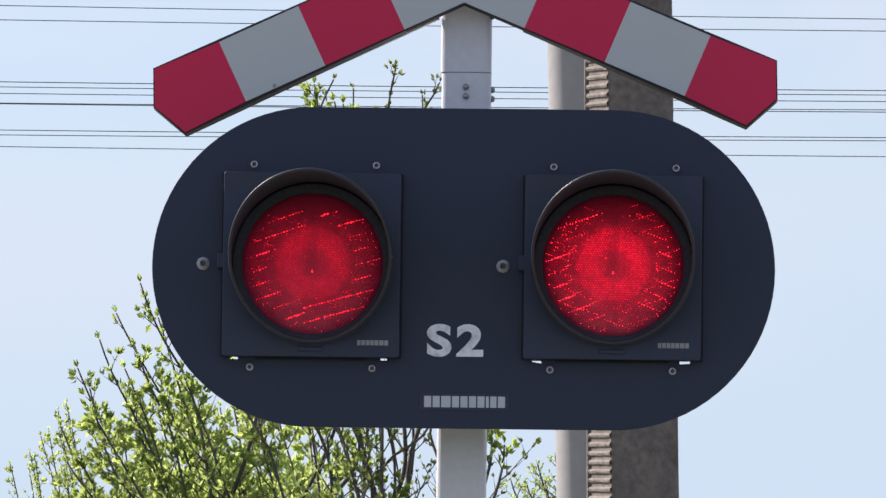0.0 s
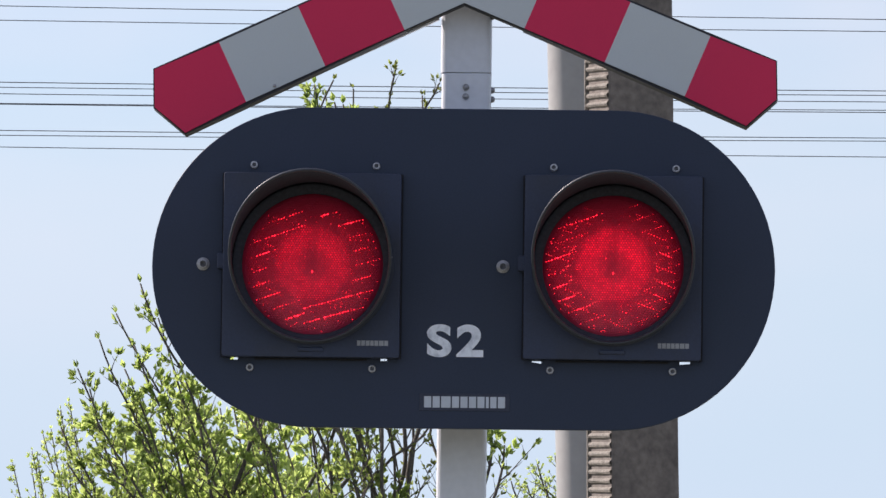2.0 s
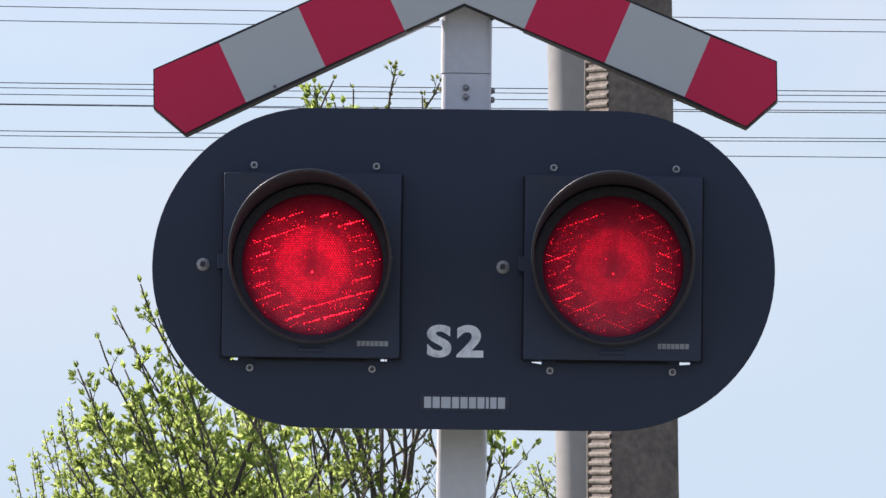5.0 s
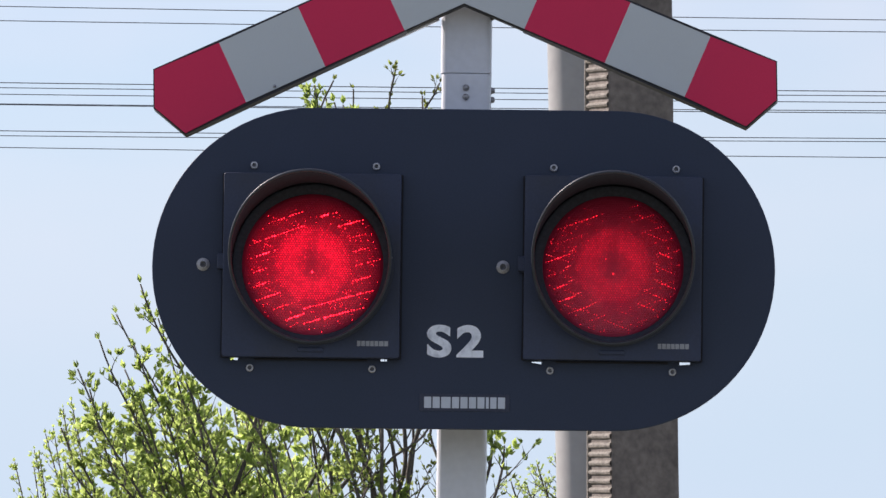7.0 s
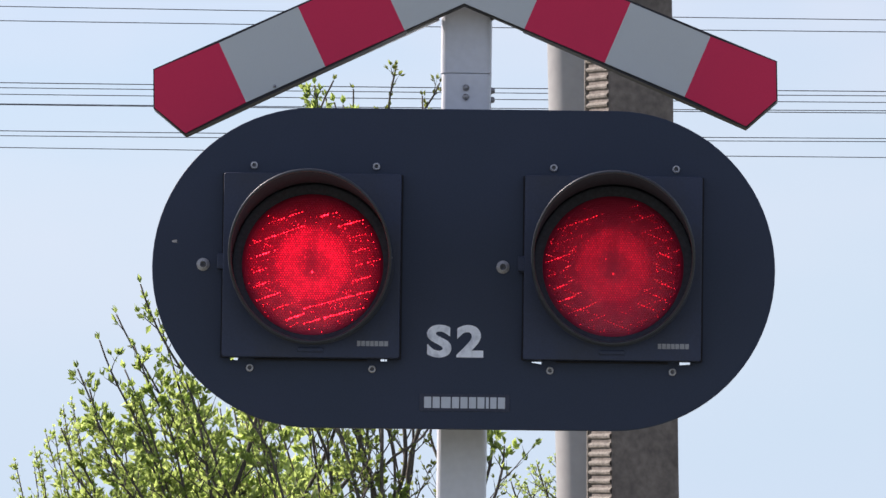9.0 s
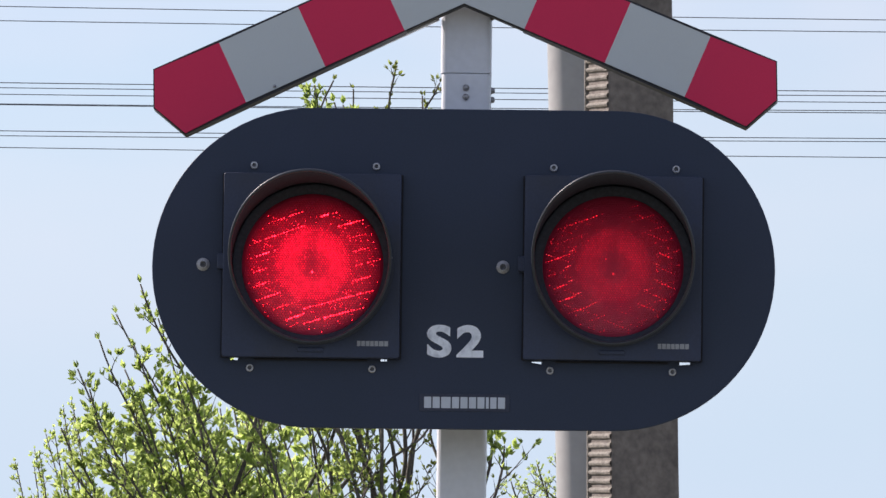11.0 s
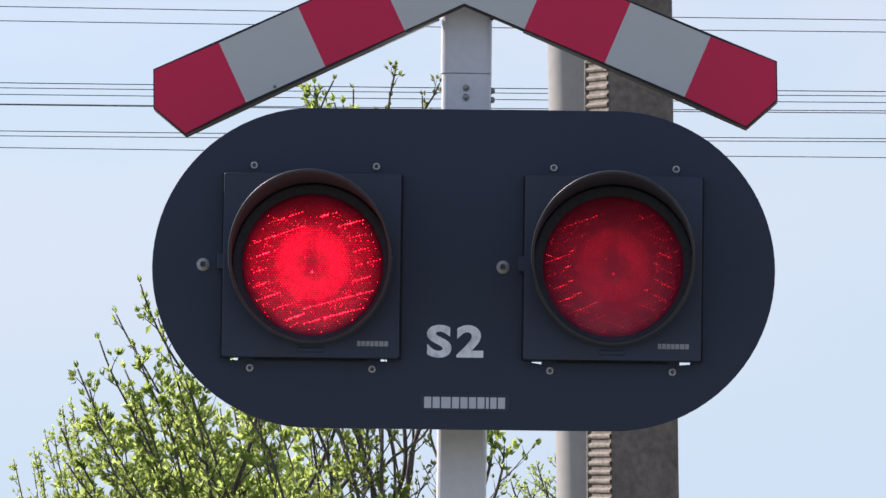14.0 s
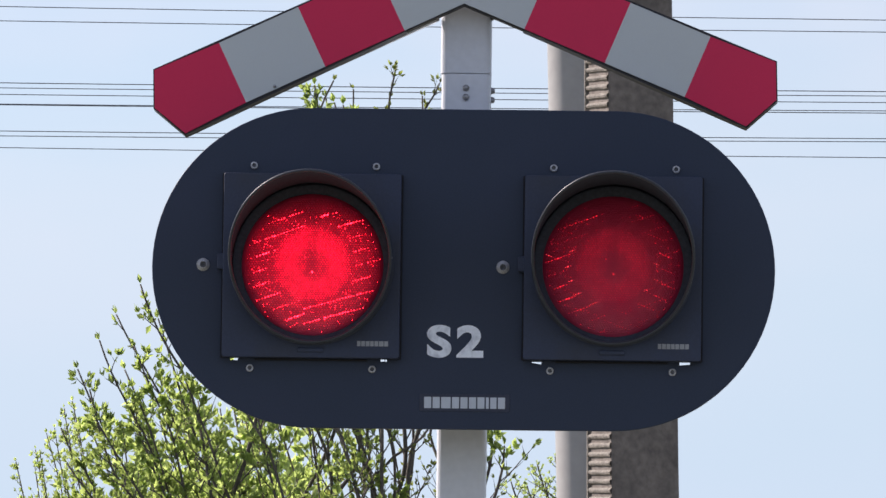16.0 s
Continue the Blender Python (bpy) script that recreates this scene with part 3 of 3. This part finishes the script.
    for sx in (-1, 1):
        part("clamp", block((0.007, 0.040, 0.008), (sx * 0.053, 0.055, -0.091), 0.002), RIM, s, "small dark clamp")
    # pale strip that shows along the left arm's lower edge
    part("pale_strip", block((0.235, 0.014, 0.008), (0, 0, 0), 0.002), POST, s, "pale strip behind the left arm's lower edge",
         pose(-0.159, 0.066, -0.1385, 0, -math.degrees(slope), 0))
    part("rivet", BOLT_MESH, None, s, "small rivet", pose(-0.368, -0.0012, -0.226) @ Matrix.Diagonal((0.5, 0.5, 0.5, 1)))
    return s


crossbuck()


# ---------------------------------------------------------------- line pole and mast
def concrete_pole():
    s = thing("concrete_line_pole", pose(0.384, 9.0, 0.0, 0, -0.48, 0), "weathered brown-grey concrete line pole with one rough ribbed face", "utility pole")
    turn = radians(24)
    top = 10.5
    bm = bmesh.new()

    def corner(x, y, z):
        k = 1.18 - 0.030 * z
        return (k * (x * math.cos(turn) - y * math.sin(turn)), k * (x * math.sin(turn) + y * math.cos(turn)), z)
    hw, hd, ch = 0.1010, 0.0780, 0.006
    prof = [(-hw + ch, -hd), (hw - ch, -hd), (hw, -hd + ch), (hw, hd), (-hw, hd), (-hw, -hd + ch)]
    levels = [top * i / 60 for i in range(61)]
    rows = [[bm.verts.new(Vector(corner(x, y, z)) + 0.0012 * noise.noise_vector(Vector((x * 9, y * 9, z * 7)))) for x, y in prof] for z in levels]
    for a, b in zip(rows, rows[1:]):
        for i in range(6):
            bm.faces.new((a[i], a[(i + 1) % 6], b[(i + 1) % 6], b[i]))
    bm.faces.new(rows[0])
    bm.faces.new(rows[-1])
    part("shaft", bm, CONCRETE, s, "dark weathered concrete shaft")
    # horizontal cast ribs across the narrow face
    bm = bmesh.new()
    rng = random.Random(5)
    z, pitch = 0.5, 0.0268
    while z < top - 0.3:
        prof = [(-0.001, -0.34), (0.0050, -0.22), (0.0072, 0.0), (0.0050, 0.20), (-0.001, 0.32)]
        loops = []
        for j in range(9):
            y = -hd + 0.004 + (2 * hd - 0.012) * j / 8
            loops.append([bm.verts.new(Vector(corner(-hw - d - (rng.uniform(-0.0007, 0.0007) if d else 0), y, z + 0.07 * y + q * pitch + rng.uniform(-0.0007, 0.0007)))) for d, q in prof])
        for a, b in zip(loops, loops[1:]):
            for i in range(4):
                bm.faces.new((a[i], b[i], b[i + 1], a[i + 1]))
        z += pitch
    part("ribbed_face", bm, RIBBED, s, "pale rough horizontal ribs")
    bm = bmesh.new()
    for y in (hd - 0.004,):
        rows = [[bm.verts.new(corner(-hw - d + rng.uniform(-0.001, 0.001), y + e, z)) for d, e in ((0, -0.004), (0.008, -0.003), (0.008, 0.003), (0, 0.004))] for z in [top * i / 160 for i in range(161)]]
        for a, b in zip(rows, rows[1:]):
            for i in range(4):
                bm.faces.new((a[i], a[(i + 1) % 4], b[(i + 1) % 4], b[i]))
    part("arris", bm, RIBBED, s, "pale chipped concrete edges")


def round_mast():
    s = thing("round_mast", pose(0.272, 9.8, 0.0, 0, -1.24, 0), "smooth pale grey round mast beside the concrete pole", "mast")
    bm = bmesh.new()
    n, rows = 40, []
    for i in range(41):
        z = 9.0 * i / 40
        r = 0.0900 - 0.0022 * z
        rows.append([bm.verts.new((r * math.cos(2 * math.pi * k / n), r * math.sin(2 * math.pi * k / n), z)) for k in range(n)])
    for a, b in zip(rows, rows[1:]):
        for k in range(n):
            bm.faces.new((a[k], a[(k + 1) % n], b[(k + 1) % n], b[k])).smooth = True
    bm.faces.new(rows[-1])
    part("shaft", bm, MAST, s)
    part("base_flange", lathe([(0.0, 0.0), (0.16, 0.0), (0.16, -0.02), (0.10, -0.02)], 32), RIM, s, "", pose(0, 0, 0, -90, 0, 0))
    part("cap", lathe([(0.074, 0.0), (0.074, -0.012), (0.0, -0.020)], 32), RIM, s, "", pose(0, 0, 9.0, -90, 0, 0))


concrete_pole()
round_mast()


# ---------------------------------------------------------------- overhead wires
def overhead_wire(y, x0, z0, x1, z1, r):
    """A slack line that passes through two given points and runs on to both sides."""
    bm = bmesh.new()
    slope = (z1 - z0) / (x1 - x0)
    rows = []
    for i in range(61):
        x = -32 + 64 * i / 60
        z = z0 + slope * (x - x0) + 0.0005 * (x - x0) * (x - x1)
        rows.append([bm.verts.new((x, y + r * math.cos(a), z + r * math.sin(a))) for a in (0.5, 2.1, 3.7, 5.2)])
    for a, b in zip(rows, rows[1:]):
        for k in range(4):
            bm.faces.new((a[k], a[(k + 1) % 4], b[(k + 1) % 4], b[k]))
    ob = new("overhead_wire", mesh_of(bm, "overhead_wire", WIRE))
    tagged(ob, "thin dark overhead line wire against the sky", "wire", "line wires")


for dy, z0, z1, r in ((0.0, 8.348, 8.242, 0.0031), (0.0, 8.251, 8.161, 0.0031), (0.0, 7.832, 7.760, 0.0033),
                      (0.0, 7.798, 7.730, 0.0030), (0.0, 7.754, 7.686, 0.0030), (0.0, 7.689, 7.630, 0.0030), (0.0, 7.684, 7.615, 0.0033),
                      (0.0, 7.507, 7.443, 0.0031), (0.0, 7.474, 7.422, 0.0030), (0.0, 7.395, 7.315, 0.0030)):
    overhead_wire(40.0 + dy, -3.785, z0, 2.156, z1, r)


# ---------------------------------------------------------------- trees
def tube(bm, pts, radii, sides=6):
    rows = []
    for i, p in enumerate(pts):
        d = (pts[min(i + 1, len(pts) - 1)] - pts[max(i - 1, 0)]).normalized()
        u = d.cross(Vector((0.3, 1, 0.1))).normalized()
        w = d.cross(u)
        rows.append([bm.verts.new(p + radii[i] * (u * math.cos(2 * math.pi * k / sides) + w * math.sin(2 * math.pi * k / sides))) for k in range(sides)])
    for a, b in zip(rows, rows[1:]):
        for k in range(sides):
            bm.faces.new((a[k], a[(k + 1) % sides], b[(k + 1) % sides], b[k])).smooth = True
    bm.faces.new(rows[-1])


class Leaves:
    """Gathers many small folded leaves for one crown mesh."""

    def __init__(self):
        self.v, self.f = [], []

    def leaf(self, p, way, length, width, rng):
        way = way.normalized()
        side = way.cross(Vector((rng.uniform(-1, 1), rng.uniform(-1, 1), rng.uniform(-1, 1)))).normalized()
        up = side.cross(way)
        k = len(self.v)
        a = p + way * length * 0.45
        self.v += [p, a + side * width / 2 + up * width * 0.22, p + way * length + up * length * rng.uniform(-0.25, 0.1), a - side * width / 2 + up * width * 0.22, a]
        self.f += [(k, k + 1, k + 4), (k + 1, k + 2, k + 4), (k + 4, k + 2, k + 3), (k, k + 4, k + 3)]

    def cluster(self, p, way, count, size, rng, spread=0.65):
        for _ in range(count):
            w = (way.normalized() + Vector((rng.gauss(0, spread), rng.gauss(0, spread), rng.gauss(0.15, spread)))).normalized()
            s = size * rng.uniform(0.55, 1.25)
            self.leaf(p + w * size * 0.12, w, s, s * rng.uniform(0.36, 0.60), rng)

    def mesh(self, mat):
        me = bpy.data.meshes.new("crown")
        me.from_pydata(self.v, [], self.f)
        me.materials.append(mat)
        return me


def curve_points(a, c, b, n):
    return [a * (1 - t) ** 2 + c * 2 * t * (1 - t) + b * t * t for t in [i / (n - 1) for i in range(n)]]


def shoot(bm, leaves, start, way, length, radius, rng, size, density, level=0):
    """A twig that bends upwards, with opposite side twigs and leaf tufts at its nodes and a bud at its end."""
    n = max(3, int(length / 0.030))
    pts, d = [start], way.normalized()
    for _ in range(n):
        d = (d + Vector((rng.gauss(0, 0.07), rng.gauss(0, 0.07), 0.05 + rng.gauss(0, 0.04)))).normalized()
        pts.append(pts[-1] + d * length / n)
    tube(bm, pts, [radius * (1 - 0.7 * i / n) for i in range(n + 1)], 4)
    for i in range(1, n + 1):
        ahead = (pts[i] - pts[i - 1])
        if rng.random() < density:
            leaves.cluster(pts[i], ahead, rng.randint(3, 5), size, rng, 0.60)
        if level < 1 and i < n and rng.random() < 0.5:
            for s in (-1, 1):
                if rng.random() < 0.55:
                    out = (ahead.normalized() + Vector((s * rng.uniform(0.5, 0.9), rng.uniform(-0.6, 0.6), rng.uniform(-0.1, 0.3)))).normalized()
                    shoot(bm, leaves, pts[i], out, length * rng.uniform(0.25, 0.45), radius * 0.6, rng, size, density, level + 1)
    leaves.cluster(pts[-1], pts[-1] - pts[-2], rng.randint(3, 5), size * 0.95, rng, 0.30)


def stem(bm, leaves, base, tip, radius, rng, size, density, bare, paths, wild, lean):
    """A limb that leaves its fork outwards and runs nearly straight to its tip, with shoots in pairs along its upper part."""
    lean *= min(1.0, max(0.15, (-0.55 - tip.x) / 0.9)) if lean > 0 else rng.uniform(-2.5, 3.5)
    rise = (tip.z - base.z) * rng.uniform(0.50, 0.62)
    bend = Vector((tip.x + rise * rng.uniform(0.75, 1.2) * lean, base.y + (tip.y - base.y) * 0.6, tip.z - rise))
    n = max(16, int((tip - base).length / 0.055))
    pts = curve_points(base, bend, tip, n)
    seed_at = Vector((rng.uniform(0, 50), 0, 0))
    pts = [p + wild * noise.noise_vector(p * 1.5 + seed_at) * min(1, (n - 1 - i) / 6, i / 3) for i, p in enumerate(pts)]
    tube(bm, pts, [0.0030 + radius * (1 - i / (n - 1)) ** 0.75 for i in range(n)], 7)
    paths.append(pts)
    for i in range(2, n - 1):
        t = i / (n - 1)
        if t < bare:
            continue
        ahead = (pts[i] - pts[i - 1]).normalized()
        if t > 0.60 and rng.random() < density + 0.2:
            leaves.cluster(pts[i], ahead, rng.randint(4, 6), size * 0.9, rng, 0.55)
        if tip.z > 4.6 and t > 0.88 and rng.random() < 0.75:
            leaves.cluster(pts[i], ahead, rng.randint(2, 4), size * 1.1, rng, 0.38)
        for s in (-1, 1):
            if rng.random() < (0.46 if density > 0.2 else 0.24):
                out = (ahead + Vector((s * rng.uniform(0.45, 0.95), rng.uniform(-0.8, 0.8), rng.uniform(-0.15, 0.15)))).normalized()
                reach = min(0.05 + 0.55 * (1 - t), 0.40) * rng.uniform(0.45, 1.1)
                shoot(bm, leaves, pts[i], out, reach, 0.0022 + 0.0040 * (1 - t), rng, size, density)
    leaves.cluster(tip, pts[-1] - pts[-2], 5, size * 0.9, rng, 0.25)


def broadleaf_tree(m, label, fork, trunk, limbs, seed, size, density, bare, leaf_mat, thick, bark=None, mains=99, wild=0.04, lean=0.2):
    """A trunk from the ground to its fork, limbs from there to their tips, and one crown of leaves."""
    rng = random.Random(seed)
    s = thing("tree", m, label, "tree")
    leaves = Leaves()
    fork = Vector(fork)
    bm = bmesh.new()
    foot = Vector((fork.x * 0.7, 0, 0))
    pts = [foot.lerp(fork, i / 14) + 0.03 * noise.noise_vector(Vector((seed, 0, i * 0.3))) * min(1, (14 - i) / 4) for i in range(15)]
    tube(bm, pts, [trunk * (1.35 - 0.5 * i / 14) for i in range(15)], 12)
    part("trunk", bm, bark or BARK, s, "dark rough trunk")
    paths = []
    for k, (tx, ty, tz) in enumerate(limbs):
        bm = bmesh.new()
        tip = Vector((tx, ty, tz))
        if k < mains:
            start, girth, naked = fork - Vector((0, 0, rng.uniform(0, 0.6))) + Vector((rng.uniform(-0.03, 0.03), 0, 0)), thick * rng.uniform(0.55, 1.25), max(bare, 0.84) if tip.z > 4.6 and lean > 0 else bare
        else:
            # a side limb springs from the nearest main limb below it
            mother = min(paths[:mains], key=lambda q: (q[-1] - tip).length + rng.uniform(0, 0.15))
            low = [q for q in mother if q.z < tip.z - 0.35] or mother[:3]
            start, girth, naked = low[int(len(low) * rng.uniform(0.55, 0.99))], thick * 0.45, 0.15
        stem(bm, leaves, start, tip, girth, rng, size, density, naked, paths, wild, lean)
        part("limb", bm, bark or BARK, s, "dark slender leaning limb")
    crown = part("crown", leaves.mesh(leaf_mat), None, s, "tufts of small fresh green leaves")
    tagged(crown, kind="stuff")
    return s


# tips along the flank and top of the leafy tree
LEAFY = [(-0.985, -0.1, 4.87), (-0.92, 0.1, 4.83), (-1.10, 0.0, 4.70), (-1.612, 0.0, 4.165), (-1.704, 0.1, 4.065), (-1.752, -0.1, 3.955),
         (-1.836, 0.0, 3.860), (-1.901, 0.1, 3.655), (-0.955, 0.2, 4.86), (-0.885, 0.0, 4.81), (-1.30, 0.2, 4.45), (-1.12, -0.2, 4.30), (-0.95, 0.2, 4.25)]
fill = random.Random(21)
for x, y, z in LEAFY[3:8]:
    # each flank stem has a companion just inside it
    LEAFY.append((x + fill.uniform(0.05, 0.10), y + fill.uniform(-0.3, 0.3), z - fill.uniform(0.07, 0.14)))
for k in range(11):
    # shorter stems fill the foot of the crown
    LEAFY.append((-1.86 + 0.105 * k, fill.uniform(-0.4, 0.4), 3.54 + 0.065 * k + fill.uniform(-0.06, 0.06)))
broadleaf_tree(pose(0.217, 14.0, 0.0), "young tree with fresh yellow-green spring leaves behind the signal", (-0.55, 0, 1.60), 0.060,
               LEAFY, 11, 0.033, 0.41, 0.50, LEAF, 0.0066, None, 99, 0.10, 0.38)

# a younger stem of few large leaves beside the post
SPRIG = [(-0.150, 0.0, 3.625), (-0.085, 0.0, 3.555)]
broadleaf_tree(pose(0.0, 13.6, 0.0), "slim sapling with a few large fresh leaves beside the post", (-0.42, 0, 3.0), 0.018,
               SPRIG, 37, 0.038, 0.22, 0.80, LEAF, 0.006, None, 99, 0.03, 0.0)

# sparser, darker limbs beside it
SPARSE = [(-0.484, 0.1, 4.985), (-0.390, 0.1, 4.875), (-0.325, 0.0, 4.910), (-0.640, 0.1, 4.900), (-0.705, -0.1, 4.910),
          (-0.28, 0.2, 4.1), (-0.20, -0.1, 3.95), (-0.34, -0.1, 3.80), (-0.52, 0.2, 4.2)]
broadleaf_tree(pose(0.0, 14.2, 0.0), "sparse dark-limbed tree just coming into leaf", (-0.66, 0, 1.60), 0.06,
               SPARSE, 6, 0.022, 0.15, 0.44, LEAF_BUD, 0.0125, None, 99, 0.26, -0.10)

# paler growth further back, thorn bush and a far grey-green bush
BEHIND = [(-2.35 + 0.09 * k + fill.uniform(-0.05, 0.05), fill.uniform(-0.8, 0.8), 4.02 + 0.045 * k + fill.uniform(-0.12, 0.12)) for k in range(13)]
BEHIND += [(fill.uniform(-2.1, -1.40), fill.uniform(-0.8, 0.8), fill.uniform(3.75, 4.35)) for _ in range(14)]
broadleaf_tree(pose(0.25, 21.0, 0.0), "paler young tree further back in thin leaf", (-1.2, 0, 2.7), 0.06, BEHIND, 17, 0.042, 0.85, 0.40, LEAF_DULL, 0.004, TWIG, 99, 0.10)
THORN = [(-0.20, 0.0, 4.235), (-0.12, 0.1, 4.22), (-0.07, 0.0, 4.33), (0.02, 0.0, 4.36), (-0.03, -0.1, 4.23), (0.05, 0.1, 4.25)]
broadleaf_tree(pose(0.0, 26.0, 0.0), "small-leaved thorn bush behind the mast", (0.50, 0, 4.02), 0.03, THORN, 23, 0.018, 0.9, 0.45, LEAF_DULL, 0.008, None, 99, 0.05, 1.2)
FAR = [(-3.64 + 0.042 * k + fill.uniform(-0.03, 0.03), fill.uniform(-0.4, 0.4), 5.22 + 0.050 * k + fill.uniform(-0.08, 0.06)) for k in range(10)]
far_bush = broadleaf_tree(pose(0.0, 40.0, 0.0), "slender grey-green bush far off, swaying lightly", (-2.9, 0, 3.0), 0.05, FAR, 29, 0.030, 0.35, 0.45, LEAF_DULL, 0.008, TWIG)


# ---------------------------------------------------------------- insect
WING = material("pale insect wing", (0.36, 0.36, 0.38), 0.3, vary=0.1)


def insect():
    s = thing("insect", pose(-2.0, -0.5, 2.9), "tiny dark flying insect with pale wings", "insect")
    bm = bmesh.new()
    for x, r, k in ((-0.0022, 0.0012, 1.7), (0.0, 0.0012, 1.1), (0.0019, 0.0008, 1.0)):
        bmesh.ops.create_icosphere(bm, subdivisions=2, radius=r, matrix=Matrix.Translation((x, 0, 0)) @ Matrix.Diagonal((k, 1, 1, 1)))
    part("body", bm, CHITIN, s, "dark segmented body")
    for sy in (-1, 1):
        bm = bmesh.new()
        ring_v = [bm.verts.new((-0.0045 + 0.0048 * math.cos(a), sy * 0.0016 * (1 + math.sin(a) * 0.6), 0.0022 + 0.0022 * math.cos(a * 0.5) + 0.001 * math.sin(a))) for a in [2 * math.pi * i / 12 for i in range(12)]]
        bm.faces.new(ring_v)
        bmesh.ops.solidify(bm, geom=bm.faces[:], thickness=0.0001)
        part("wing", bm, WING, s, "pale thin wing")
    return s


fly = insect()


# ---------------------------------------------------------------- what moves
LEFT_ON = [-0.03, 0.97, 1.965, 2.955, 3.945, 4.94, 5.93, 6.925, 7.93, 8.92, 9.905, 10.89, 11.87, 12.865, 13.86, 14.865, 15.855, 16.85]
LEFT_OFF = [-0.45, 0.54, 1.535, 2.53, 3.535, 4.515, 5.495, 6.475, 7.467, 8.46, 9.46, 10.455, 11.455, 12.45, 13.435, 14.43, 15.43, 16.42]


def brightness(t, on, off):
    """How far a lamp has warmed up or cooled down since it was last switched."""
    a = max([q for q in on if q <= t], default=-9)
    b = max([q for q in off if q <= t], default=-9)
    if a > b:
        return 1 - math.exp(-((t - a) / 0.075) ** 1.3)
    return 0.45 * math.exp(-(t - b) / 0.02) + 0.55 * math.exp(-(t - b) / 0.135)


def motions():
    # rest: faint glow kept in a switched-off lamp so its prisms still show
    for lens, on, off, rest, slow in ((lenses[0], LEFT_ON, LEFT_OFF, 0.038, 1.2), (lenses[1], LEFT_OFF, LEFT_ON, 0.020, 1.45)):
        rows = []
        for i in range(481):
            level = rest + (1 - rest) * brightness(i / 30, on, off) ** slow
            rows.append((i / 30, pose(0, -TRAVEL * level, lens.location.z)))
        walk(lens, rows)
    # the insect darts past three times
    dart = ((0.0, -1.60, 2.90), (1.20, -1.40, 2.95), (1.40, -0.95, 3.00), (1.50, -0.515, 2.981), (1.60, -0.30, 3.25), (1.80, -0.10, 3.70), (2.2, -0.5, 4.2),
            (5.0, -1.60, 3.4), (8.60, -1.60, 2.95), (8.80, -1.15, 2.93), (8.90, -0.772, 2.941), (9.00, -0.523, 2.954), (9.10, -0.35, 3.30), (9.30, -0.2, 3.8),
            (10.0, -0.8, 4.2), (13.0, -1.8, 3.2), (14.20, -1.45, 3.1), (14.40, -1.05, 2.97), (14.50, -0.758, 2.947), (14.60, -0.86, 2.80), (14.75, -1.20, 2.66), (16.0, -1.90, 2.6))
    walk(fly, [(t, pose(x, -0.5, z, 0, 0, 20)) for t, x, z in dart])
    # the far bush leans with the breeze
    sway = ((0.0, -0.20), (1.0, -0.02), (3.0, -0.05), (4.0, 0.0), (6.5, 0.06), (8.0, 0.26), (9.0, 0.16), (11.5, 0.15), (12.5, -0.02), (14.0, 0.10), (16.0, 0.20))
    walk(far_bush, [(t, pose(0.0, 40.0, 0.0, 0, a, 0)) for t, a in sway])


motions()
